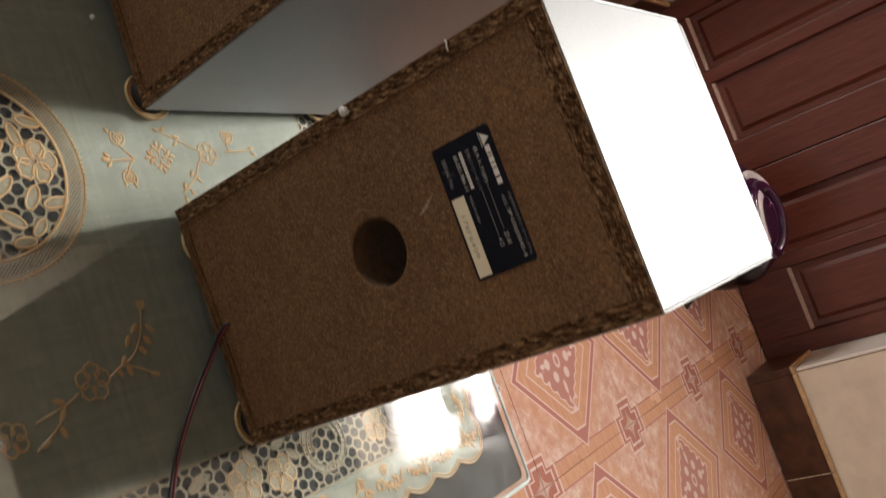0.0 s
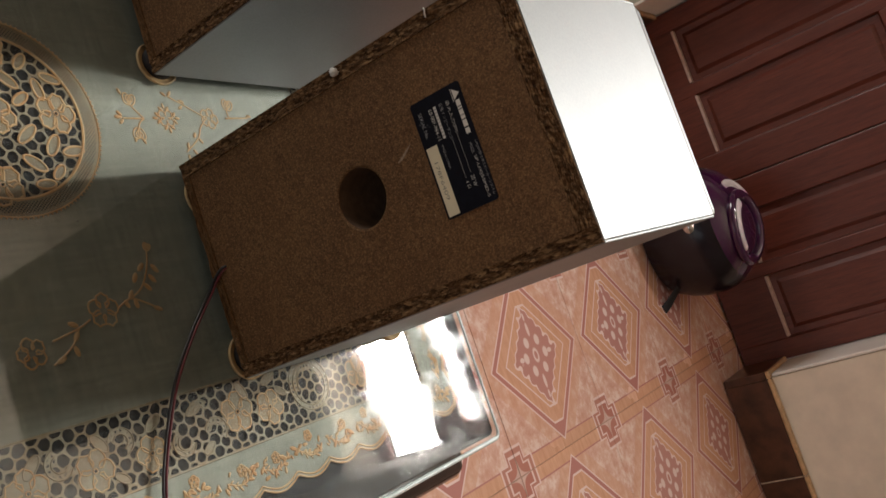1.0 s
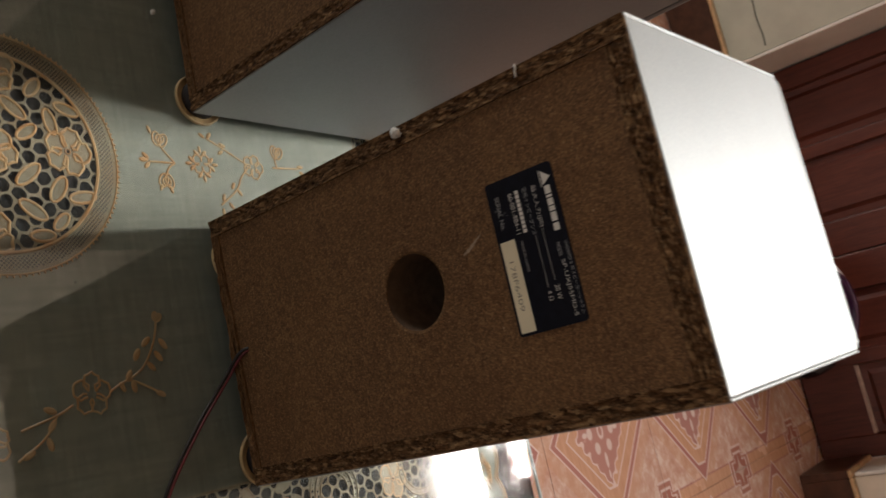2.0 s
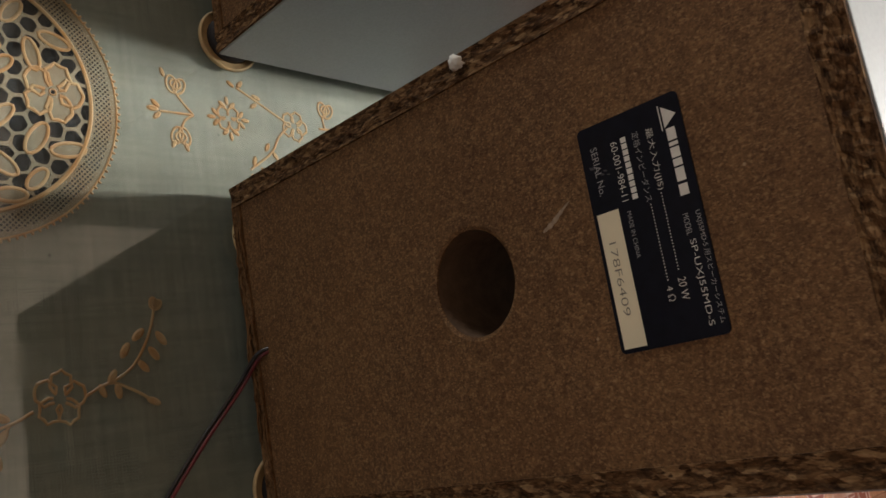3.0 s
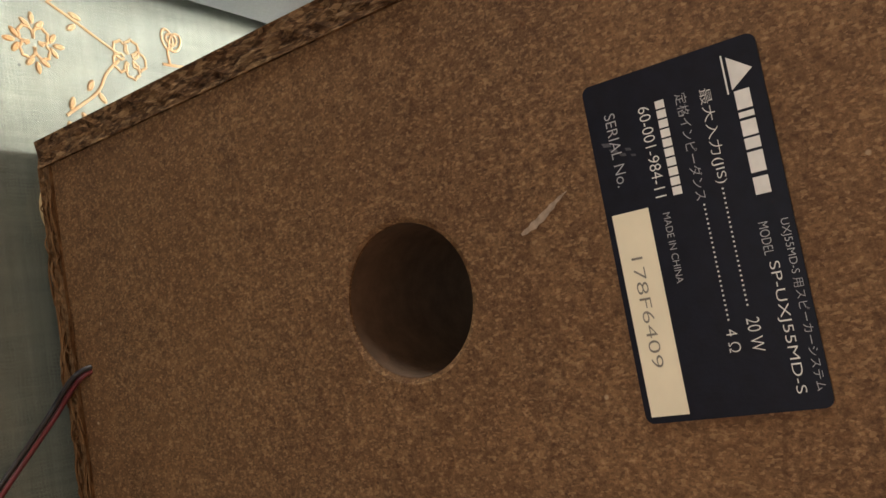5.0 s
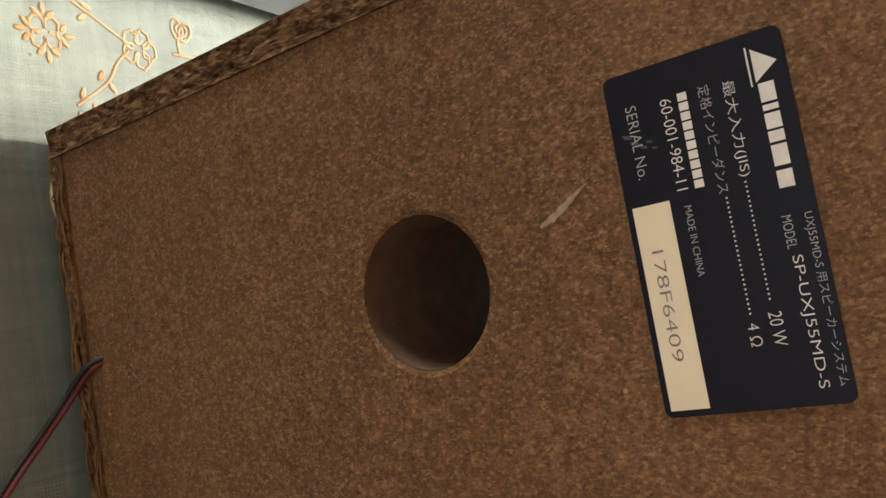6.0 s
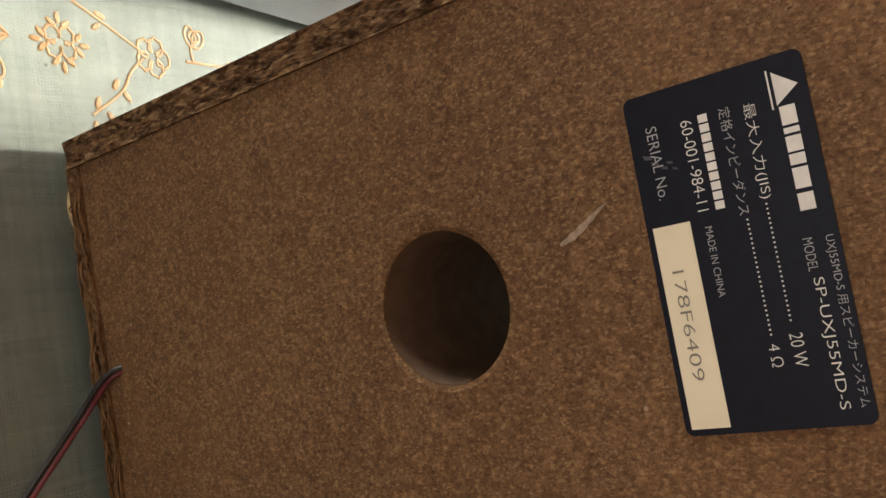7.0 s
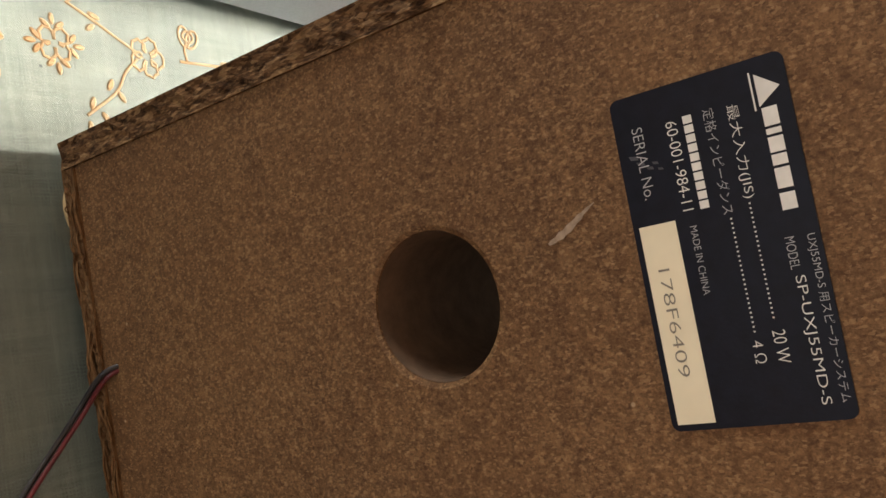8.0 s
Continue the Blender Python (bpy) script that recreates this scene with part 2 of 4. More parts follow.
MDF, SILVER, CLOTH, LACE, THREAD = mat_mdf(), mat_silver(), mat_cloth(), mat_lace(), mat_thread()
RED_WOOD, TILE, GLASS = mat_wood_red(), mat_tile(), mat_glass("clear_glass")
CHIP_Z, CHIP_X, CHIP_LOW = mat_chip("chipboard_upright", 1.0, 0.30), mat_chip("chipboard_across", 0.30, 1.0), mat_chip("chipboard_worn", 0.22, 1.2, 0.6)
PORT = mat_plain("port_cardboard", (0.115, 0.068, 0.038), 0.85, scale=200)
CREAM_FOOT = mat_plain("cream_rubber", (0.50, 0.36, 0.18), 0.6, scale=120)
LABEL_BLACK = mat_plain("label_black", (0.004, 0.005, 0.011), 0.42, 0.3, 300, bump=0.05, Specular_IOR_Level=0.18)
LABEL_INK = mat_plain("label_print", (0.72, 0.70, 0.64), 0.5, 0.08, 300, bump=0)
LABEL_DIM = mat_plain("label_print_dim", (0.40, 0.40, 0.40), 0.5, 0.08, 300, bump=0)
LABEL_PAPER = mat_plain("label_paper", (0.78, 0.70, 0.50), 0.6, 0.06, 60, bump=0.05)
SMUDGE = mat_plain("grey_smudge", (0.055, 0.055, 0.062), 0.6, 0.5, 900, bump=0)
STAMP_INK = mat_plain("stamp_ink", (0.20, 0.18, 0.14), 0.7, 0.3, 500, bump=0)
BLACK_WIRE = mat_plain("black_wire", (0.018, 0.015, 0.016), 0.42, 0.3, 200)
RED_WIRE = mat_plain("red_wire", (0.115, 0.014, 0.018), 0.42, 0.3, 200)
LINT = mat_plain("lint", (0.75, 0.74, 0.70), 0.9, 0.15, 400)
SCRATCH = mat_plain("scuff", (0.30, 0.22, 0.15), 0.8, 0.3, 600)
WALL_TAN = mat_plain("tan_wall_paint", (0.84, 0.74, 0.61), 0.75, 0.10, 9, bump=0.15)
WALL_GREEN = mat_plain("grey_green_wall_paint", (0.55, 0.55, 0.45), 0.7, 0.10, 9, bump=0.15)
WALL_CREAM = mat_plain("cream_jamb_paint", (0.90, 0.86, 0.80), 0.65, 0.05, 9, bump=0.12)
# Unseen ceiling and walls: tones chosen for the light they bounce.
CEILING = mat_plain("unseen_ceiling", (0.52, 0.44, 0.35), 0.7, 0.2, 5)
WALL_DIM = mat_plain("unseen_wall_brown", (0.26, 0.21, 0.16), 0.75, 0.12, 6)
BASE_TILE = mat_plain("dark_brown_skirting", (0.075, 0.030, 0.016), 0.3, 0.45, 22, bump=0.05)
BASE_TRIM = mat_plain("ochre_skirting_edge", (0.60, 0.38, 0.20), 0.35, 0.25, 40)
JOINT = mat_plain("pale_joint", (0.55, 0.42, 0.30), 0.8, 0.3, 90)
GROUT = mat_plain("floor_grout", (0.42, 0.26, 0.17), 0.9, 0.2, 60)
DARK_TOP = mat_dark_top()
DARK_WOOD = mat_plain("black_brown_lacquer", (0.020, 0.010, 0.009), 0.16, 0.4, 30, bump=0.03)
PURPLE = mat_plain("purple_gloss", (0.045, 0.006, 0.045), 0.10, 0.25, 20, bump=0, Coat_Weight=0.6)
BLACK_GLOSS = mat_plain("black_gloss", (0.010, 0.006, 0.012), 0.25, 0.4, 30, bump=0.05)
BLACK_SOFT = mat_plain("black_padding", (0.012, 0.010, 0.012), 0.7, 0.4, 120, bump=0.4)
CHROME = mat_plain("chrome", (0.75, 0.74, 0.74), 0.14, 0.05, 20, metal=1.0, bump=0)
GREEN_PLASTIC = mat_plain("green_plastic", (0.05, 0.42, 0.16), 0.35, 0.2, 30)
# Pale wood colour that holds the highlight of the door ledges.
LIT_LEDGE = mat_plain("lit_ledge_wood", (0.56, 0.40, 0.34), 0.8, 0.2, 60)
# Pale colour for the brightness of the glass edge.
BRIGHT_RIM = mat_plain("bright_rim_glass", (0.62, 0.68, 0.66), 0.25, 0.15, 60, bump=0)
PALE_GLOSS = mat_plain("pale_gloss", (0.78, 0.72, 0.75), 0.15, 0.1, 60, bump=0)
CRACK = mat_plain("crack", (0.12, 0.12, 0.09), 0.9, 0.2, 60)


# ---- shapes ----
def part(name, bm, material, parent=None, label="", smooth=False):
    """Links a bmesh as one mesh object, under parent if one is given."""
    me = bpy.data.meshes.new(name)
    bm.to_mesh(me)
    bm.free()
    me.materials.append(material)
    if smooth:
        me.polygons.foreach_set("use_smooth", [True] * len(me.polygons))
    ob = new(name, me)
    ob.parent = parent
    if label:
        tagged(ob, label)
    return ob


def box(x0, x1, y0, y1, z0, z1, bevel=0.0, seg=2, bm=None):
    bm = bm or bmesh.new()
    vs = bmesh.ops.create_cube(bm, size=1.0, matrix=Matrix.LocRotScale(((x0 + x1) / 2, (y0 + y1) / 2, (z0 + z1) / 2), None, (x1 - x0, y1 - y0, z1 - z0)))["verts"]
    if bevel:
        es = list({e for v in vs for e in v.link_edges})
        bmesh.ops.bevel(bm, geom=es, offset=bevel, segments=seg, affect="EDGES", profile=0.5)
    return bm


def tube(pts, r, closed=False, sides=6, bm=None, flat=1.0):
    """A cord along points; flat squeezes it in height."""
    bm = bm or bmesh.new()
    pts = [Vector(p) for p in pts]
    n, rings = len(pts), []
    for i, p in enumerate(pts):
        a, b = (pts[(i - 1) % n], pts[(i + 1) % n]) if closed else (pts[max(i - 1, 0)], pts[min(i + 1, n - 1)])
        d = (b - a).normalized()
        side = d.cross(Vector((0, 0, 1)))
        side = side.normalized() if side.length > 1e-4 else Vector((1, 0, 0))
        up = side.cross(d)
        rings.append([bm.verts.new(p + r * (math.cos(k * math.tau / sides) * side + flat * math.sin(k * math.tau / sides) * up)) for k in range(sides)])
    for i in range(n if closed else n - 1):
        for k in range(sides):
            bm.faces.new((rings[i][k], rings[i][(k + 1) % sides], rings[(i + 1) % n][(k + 1) % sides], rings[(i + 1) % n][k]))
    if not closed:
        bm.faces.new(rings[0][::-1])
        bm.faces.new(rings[-1])
    return bm


def smooth_line(pts, per=8):
    """A rounded line through points (Catmull-Rom)."""
    pts = [Vector(p) for p in pts]
    q = [pts[0] * 2 - pts[1], *pts, pts[-1] * 2 - pts[-2]]
    out = []
    for i in range(1, len(q) - 2):
        for k in range(per):
            t = k / per
            out.append(0.5 * (2 * q[i] + (q[i + 1] - q[i - 1]) * t + (2 * q[i - 1] - 5 * q[i] + 4 * q[i + 1] - q[i + 2]) * t * t + (3 * q[i] - q[i - 1] - 3 * q[i + 1] + q[i + 2]) * t ** 3))
    return out + [pts[-1]]


def lathe(profile, segs=32, bm=None, m=None):
    """Turns (radius, height) points round z."""
    bm = bm or bmesh.new()
    m = m or Matrix()
    rings = [[bm.verts.new(m @ Vector((r * math.cos(k * math.tau / segs), r * math.sin(k * math.tau / segs), z))) for k in range(segs)] for r, z in profile]
    for i in range(len(rings) - 1):
        for k in range(segs):
            bm.faces.new((rings[i][k], rings[i][(k + 1) % segs], rings[i + 1][(k + 1) % segs], rings[i + 1][k]))
    return bm


def prism(outline, z0, z1, bm=None):
    bm = bm or bmesh.new()
    lo, hi = [bm.verts.new((x, y, z0)) for x, y in outline], [bm.verts.new((x, y, z1)) for x, y in outline]
    bm.faces.new(lo[::-1])
    bm.faces.new(hi)
    for i in range(len(lo)):
        j = (i + 1) % len(lo)
        bm.faces.new((lo[i], lo[j], hi[j], hi[i]))
    return bm


def thing(name, label, category, group="", m=None):
    ob = tagged(new(name), label, category, group)
    if m:
        ob.matrix_world = m
    return ob


# ---- the room ----
TABLE = 0.5
DOOR_Y, WALL_Y = 2.36, 2.16
L, R = -0.612, 0.562


def setting(name, bm, material, label, category):
    return tagged(part(name, bm, material), label, category, kind="structure")


def room():
    b = box(R, 3.2, WALL_Y, DOOR_Y + 0.05, 0, 3.2)
    setting("wall_north_east", b, WALL_TAN, "tan painted wall beside the red wooden door", "wall")
    b = box(-1.03 + 0.16, L, WALL_Y, DOOR_Y + 0.05, 0, 3.2)
    box(-3.2, -1.03, WALL_Y, DOOR_Y + 0.05, 0, 3.2, bm=b)
    box(-1.03, -0.87, WALL_Y, DOOR_Y + 0.05, 0, 0.65, bm=b)
    box(-1.03, -0.87, WALL_Y, DOOR_Y + 0.05, 1.5, 3.2, bm=b)
    setting("wall_north_west", b, WALL_GREEN, "grey-green painted wall beside the red wooden door", "wall")
    # Unseen; dark so its lit underside stays out of the glass reflection.
    b = box(L, R, WALL_Y, DOOR_Y + 0.05, 2.6, 3.2)
    setting("wall_over_door", b, WALL_DIM, "unseen wall over the door, kept dark", "wall")
    # Unseen walls and ceiling close the room and set its bounced light.
    for name, x0, x1, y0, y1 in (("wall_east", 3.2, 3.35, -5.2, 2.41),):
        setting(name, box(x0, x1, y0, y1, 0, 3.2), WALL_DIM, "unseen brown wall of the room", "wall")
    # The low gap only lets the added west lamp in.
    b = box(-3.35, -3.2, -5.2, -1.1, 0, 3.2)
    box(-3.35, -3.2, 0.1, 2.41, 0, 3.2, bm=b)
    box(-3.35, -3.2, -1.1, 0.1, 0.98, 3.2, bm=b)
    setting("wall_west", b, WALL_DIM, "unseen brown wall, opened low for the added west lamp", "wall")
    b = box(-3.35, -1.2, -5.35, -5.2, 0, 3.2)
    box(1.2, 3.35, -5.35, -5.2, 0, 3.2, bm=b)
    box(-1.2, 1.2, -5.35, -5.2, 2.3, 3.2, bm=b)
    setting("wall_south", b, WALL_DIM, "unseen brown wall, opened for the added south lamp", "wall")
    setting("ceiling", box(-3.35, 3.35, -5.35, 2.41, 3.2, 3.35), CEILING, "unseen light brown ceiling, toned to bounce light", "ceiling")
    # Cream plaster on both reveals of the door opening.
    for n, x0, x1 in ((1, R - 0.012, R - 0.002), (2, L + 0.002, L + 0.012)):
        setting("trim_%d" % n, box(x0, x1, WALL_Y - 0.003, DOOR_Y - 0.004, 0.139, 2.598, 0.003), WALL_CREAM, "cream plastered reveal of the door opening", "door reveal")


def skirting():
    """Dark tiled skirting with an ochre rounded edge, in pieces with open joints."""
    for n, runs in ((1, [(R - 0.002, 0.844), (0.847, 1.243), (1.246, 1.642)]), (2, [(L - 0.40, L + 0.002), (L - 0.90, L - 0.403), (L - 1.40, L - 0.903)])):
        base = tagged(new("baseboard_%d" % n), "dark brown tiled skirting with ochre top edge", "skirting", kind="structure")
        for x0, x1 in runs:
            part("skirting_tile", box(x0, x1, WALL_Y - 0.024, WALL_Y - 0.002, 0.004, 0.128, 0.002), BASE_TILE, base)
            part("skirting_edge", box(x0, x1, WALL_Y - 0.026, WALL_Y - 0.002, 0.1285, 0.140, 0.005, 3), BASE_TRIM, base)
        for (_, x0), (x1, _) in zip(runs, runs[1:]) if n == 1 else ():
            part("joint", box(x0 + 0.0002, x1 - 0.0002, WALL_Y - 0.0245, WALL_Y - 0.002, 0.004, 0.139), JOINT, base, "pale grouted joint")
        x = R - 0.002 if n == 1 else L + 0.002
        s = -1 if n == 1 else 1
        lo, hi = min(x, x + s * 0.022), max(x, x + s * 0.022)
        part("skirting_tile", box(lo, hi, WALL_Y - 0.024, DOOR_Y - 0.003, 0.004, 0.128, 0.002), BASE_TILE, base)
        part("skirting_edge", box(lo, hi, WALL_Y - 0.026, DOOR_Y - 0.003, 0.1285, 0.138, 0.004, 3), BASE_TRIM, base)


def raised_panel(x0, x1, z0, z1, y):
    """A sunk field with a bevelled, raised middle; y is the face of the leaf."""
    bm = bmesh.new()
    steps = [(0.0, 0.0), (0.004, 0.015), (0.022, 0.016), (0.034, 0.008)]
    rings = []
    for inset, depth in steps:
        rings.append([bm.verts.new((x, y + depth, z)) for x, z in ((x0 + inset, z0 + inset), (x1 - inset, z0 + inset), (x1 - inset, z1 - inset), (x0 + inset, z1 - inset))])
    for i in range(3):
        for k in range(4):
            bm.faces.new((rings[i][k], rings[i][(k + 1) % 4], rings[i + 1][(k + 1) % 4], rings[i + 1][k]))
    bm.faces.new(rings[3])
    return bm


def door():
    dr = tagged(new("door_1"), "closed red-brown lacquered double door with raised panels", "door", kind="structure")
    leaves = ((L + 0.014, -0.021, (-0.535, -0.353), (-0.314, -0.120)), (-0.018, R - 0.014, (0.083, 0.249), (0.288, 0.487)))
    rows = ((0.165, 0.715), (0.835, 1.10), (1.22, 1.90))
    for x0, x1, pa, pb in leaves:
        leaf = part("door_leaf", box(x0, x1, DOOR_Y + 0.018, DOOR_Y + 0.04, 0.006, 2.0), RED_WOOD, dr)
        for a, b in ((x0, pa[0]), (pa[1], pb[0]), (pb[1], x1)):
            part("stile", box(a, b, DOOR_Y, DOOR_Y + 0.0175, 0.006, 2.0, 0.003), RED_WOOD, leaf)
        edges = [0.006] + [z for r in rows for z in r] + [2.0]
        for a, b in zip(edges[::2], edges[1::2]):
            for q0, q1 in (pa, pb):
                part("rail", box(q0 - 0.0015, q1 + 0.0015, DOOR_Y + 0.0012, DOOR_Y + 0.0172, a, b, 0.003), RED_WOOD, leaf)
        for z0, z1 in rows:
            for q0, q1 in (pa, pb):
                part("panel", raised_panel(q0, q1, z0, z1, DOOR_Y + 0.001), RED_WOOD, leaf)
                # The ledge's pale colour paints the light its top face catches.
                part("ledge", box(q0 + 0.003, q1 - 0.003, DOOR_Y - 0.002, DOOR_Y + 0.0155, z0 - 0.004, z0 + 0.0055, 0.002), LIT_LEDGE, leaf, "lower ledge of the panel, painted pale like caught light")
    # Transom over the leaves: bars round the openings, boards added to block west light.
    tr = tagged(new("window_1"), "transom lights with red wooden bars over the door", "transom window", kind="structure")
    for z0, z1 in ((2.003, 2.060), (2.117, 2.262), (2.533, 2.598)):
        part("window_frame", box(L + 0.013, R - 0.013, DOOR_Y, DOOR_Y + 0.03, z0, z1, 0.003), RED_WOOD, tr)
    part("mullion", box(0.292, 0.310, DOOR_Y + 0.002, DOOR_Y + 0.028, 2.0605, 2.1165, 0.002), RED_WOOD, tr)
    for x0, x1 in ((-0.02, 0.018), (0.475, R - 0.013)):
        for z0, z1 in ((2.0605, 2.1165), (2.2625, 2.5325)):
            if x0 > 0.4 and z0 > 2.2:
                continue
            part("mullion", box(x0, x1, DOOR_Y + 0.001, DOOR_Y + 0.029, z0, z1, 0.002), RED_WOOD, tr)
    part("mullion", box(-0.24, -0.21, DOOR_Y + 0.001, DOOR_Y + 0.029, 2.2625, 2.5325, 0.002), RED_WOOD, tr)
    # Unseen boards, added to keep daylight out beside the lamps.
    for x1, z0, z1 in ((-0.021, 2.061, 2.116), (-0.241, 2.263, 2.532)):
        part("shutter_board", box(L + 0.014, x1, DOOR_Y + 0.004, DOOR_Y + 0.026, z0, z1, 0.002), RED_WOOD, tr)
    # Unseen plain backdrop, added to stand pale behind the openings.
    setting("backdrop", box(-1.3, 0.8, DOOR_Y + 0.30, DOOR_Y + 0.31, 0.0, 3.2), WALL_CREAM, "plain cream backdrop added outside the door wall", "backdrop")


# ---- loudspeakers ----
W, H, D, EDGE = 0.145, 0.2627, 0.165, 0.0095
Z0 = 0.010


def disc_hole_panel(w0, w1, z0, z1, cx, cz, r, y, thick):
    """A board in the plane y with a round hole through it."""
    bm = bmesh.new()
    seg = 48
    front, back = [], []
    for k in range(seg):
        a = k * math.tau / seg
        c, s = math.cos(a), math.sin(a)
        reach = min(((w1 - cx) / c if c > 0 else (w0 - cx) / c) if abs(c) > 1e-6 else 9, ((z1 - cz) / s if s > 0 else (z0 - cz) / s) if abs(s) > 1e-6 else 9)
        front.append((bm.verts.new((cx + r * c, y + 0.0006, cz + r * s)), bm.verts.new((cx + (r + 0.0012) * c, y, cz + (r + 0.0012) * s)), bm.verts.new((cx + reach * c, y, cz + reach * s))))
        back.append(bm.verts.new((cx + r * c, y + thick, cz + r * s)))
    for k in range(seg):
        j = (k + 1) % seg
        bm.faces.new((front[k][0], front[j][0], front[j][1], front[k][1]))
        bm.faces.new((front[k][1], front[j][1], front[j][2], front[k][2]))
        bm.faces.new((back[k], back[j], front[j][0], front[k][0]))
    for qx, qz in ((w0, z0), (w1, z0), (w1, z1), (w0, z1)):
        a = math.atan2(qz - cz, qx - cx) % math.tau
        k = int(a / math.tau * seg)
        bm.faces.new((front[k][2], front[(k + 1) % seg][2], bm.verts.new((qx, y, qz))))
    bmesh.ops.recalc_face_normals(bm, faces=bm.faces)
    return bm


def rough_bar(x0, x1, y0, y1, z0, z1, seed, axis):
    """A sawn chipboard edge: a bar whose back face is uneven."""
    rnd = random.Random(seed)
    bm = bmesh.new()
    n, m = 90, 5
    grid = []
    for i in range(n + 1):
        row = []
        for j in range(m + 1):
            u, v = i / n, j / m
            x, z = (x0 + (x1 - x0) * v, z0 + (z1 - z0) * u) if axis == "z" else (x0 + (x1 - x0) * u, z0 + (z1 - z0) * v)
            jit = 0.0 if j in (0, m) else 1.0
            row.append(bm.verts.new((x + jit * rnd.uniform(-0.0003, 0.0003), y0 + jit * rnd.uniform(-0.0002, 0.0009), z + jit * rnd.uniform(-0.0003, 0.0003))))
        grid.append(row)
    for i in range(n):
        for j in range(m):
            bm.faces.new((grid[i][j], grid[i + 1][j], grid[i + 1][j + 1], grid[i][j + 1]))
    bmesh.ops.recalc_face_normals(bm, faces=bm.faces)
    edge = bmesh.ops.extrude_edge_only(bm, edges=[e for e in bm.edges if e.is_boundary])
    for v in edge["geom"]:
        if isinstance(v, bmesh.types.BMVert):
            v.co.y = y1
    return bm


def loudspeaker(m, label, with_label, feet):
    sp = thing("loudspeaker", label, "loudspeaker", "pair of loudspeakers", m)
    t = 0.0016
    # Vinyl-wrapped shell of four boards.
    part("side_panel", box(0, t, 0.0012, D, Z0, Z0 + H, 0.0006), SILVER, sp)
    part("side_panel", box(W - t, W, 0.0012, D, Z0, Z0 + H, 0.0006), SILVER, sp)
    part("top_panel", box(t + 0.0001, W - t - 0.0001, 0.0014, D, Z0 + H - t, Z0 + H - 0.0001, 0.0004), SILVER, sp)
    part("bottom_panel", box(t + 0.0001, W - t - 0.0001, 0.0014, D, Z0 + 0.0001, Z0 + t, 0.0004), SILVER, sp)
    # Raw chipboard edges at the back.
    e = EDGE
    part("back_edge", rough_bar(0.0006, e, 0.0, 0.02, Z0 + 0.0004, Z0 + H - 0.0004, 3, "z"), CHIP_Z, sp, "rough dark chipboard edge")
    part("back_edge", rough_bar(W - e, W - 0.0006, 0.0, 0.02, Z0 + 0.0004, Z0 + H - 0.0004, 4, "z"), CHIP_Z, sp, "rough dark chipboard edge")
    part("back_edge", rough_bar(e + 0.0002, W - e - 0.0002, 0.0, 0.02, Z0 + H - e - 0.001, Z0 + H - 0.0006, 5, "x"), CHIP_X, sp, "rough dark chipboard edge")
    part("back_edge", rough_bar(e + 0.0002, W - e - 0.0002, 0.0, 0.02, Z0 + 0.0006, Z0 + e * 0.7, 6, "x"), CHIP_LOW, sp, "worn frayed lower board edge")
    back = part("back_panel", disc_hole_panel(e - 0.0004, W - e + 0.0004, Z0 + e * 0.7 - 0.0004, Z0 + H - e - 0.0006, 0.0740, 0.1446, 0.0172, 0.0011, 0.009), MDF, sp, "raw brown hardboard back panel with a round port hole")
    turn = Matrix.Translation((0.0740, 0.0, 0.1446)) @ Matrix.Rotation(radians(-90), 4, "X")
    part("port_tube", lathe([(0.01705, 0.0022), (0.01705, 0.095), (0.010, 0.0955), (0.0002, 0.0955)], 40, m=turn), PORT, sp, "dark brown port tube", True)
    # Front moulding behind a fine seam, with a rounded outer edge.
    part("seam", box(0.002, W - 0.002, D - 0.003, D + 0.003, Z0 + 0.002, Z0 + H - 0.006), BLACK_SOFT, sp, "dark seam")
    part("front_frame", box(0.0004, W - 0.0004, D + 0.0014, D + 0.0098, Z0 + 0.0004, Z0 + H - 0.0004, 0.0042, 3), SILVER, sp, "silver plastic front moulding")
    part("front_grille", box(0.006, W - 0.006, D + 0.0099, D + 0.0150, Z0 + 0.006, Z0 + H - 0.006, 0.003), BLACK_SOFT, sp, "dark cloth front grille")
    for fx, fy in (feet[0], (W - feet[1][0], feet[1][1]), (0.0115, D - 0.006), (W - 0.0115, D - 0.006)):
        # Black core paints the shade between cream ring and loudspeaker bottom.
        foot = part("foot", lathe([(0.0002, 0.0045), (0.0115, 0.0045), (0.0115, 0.0102), (0.0002, 0.0102)], 30, m=Matrix.Translation((fx, fy, 0))), BLACK_SOFT, sp, "black foot core that stands in for the shaded gap", True)
        part("foot_ring", lathe([(0.0110, 0.0031), (0.0148, 0.0031), (0.0154, 0.0036), (0.0154, 0.0049), (0.0149, 0.0054), (0.0142, 0.0053), (0.0139, 0.0045), (0.0110, 0.0044)], 36, m=Matrix.Translation((fx, fy, 0))), CREAM_FOOT, foot, "cream plastic foot ring", True)
    if with_label:
        plate(sp)
        bm = bmesh.new()
        a, b = Vector((0.0660, 0.00085, 0.1763)), Vector((0.0600, 0.00085, 0.1880))
        side = Vector((b.z - a.z, 0, a.x - b.x)).normalized()
        lo, hi = [], []
        for k in range(13):
            t = k / 12
            w = 0.0009 * math.sin(math.pi * (0.06 + 0.9 * t)) ** 0.8 * (1.15 - 0.7 * t) * (1 + 0.22 * math.sin(k * 2.6))
            p = a.lerp(b, t) + side * 0.0003 * math.sin(5 * t)
            lo.append(bm.verts.new(p - side * w)), hi.append(bm.verts.new(p + side * w))
        for k in range(12):
            bm.faces.new((lo[k], lo[k + 1], hi[k + 1], hi[k]))
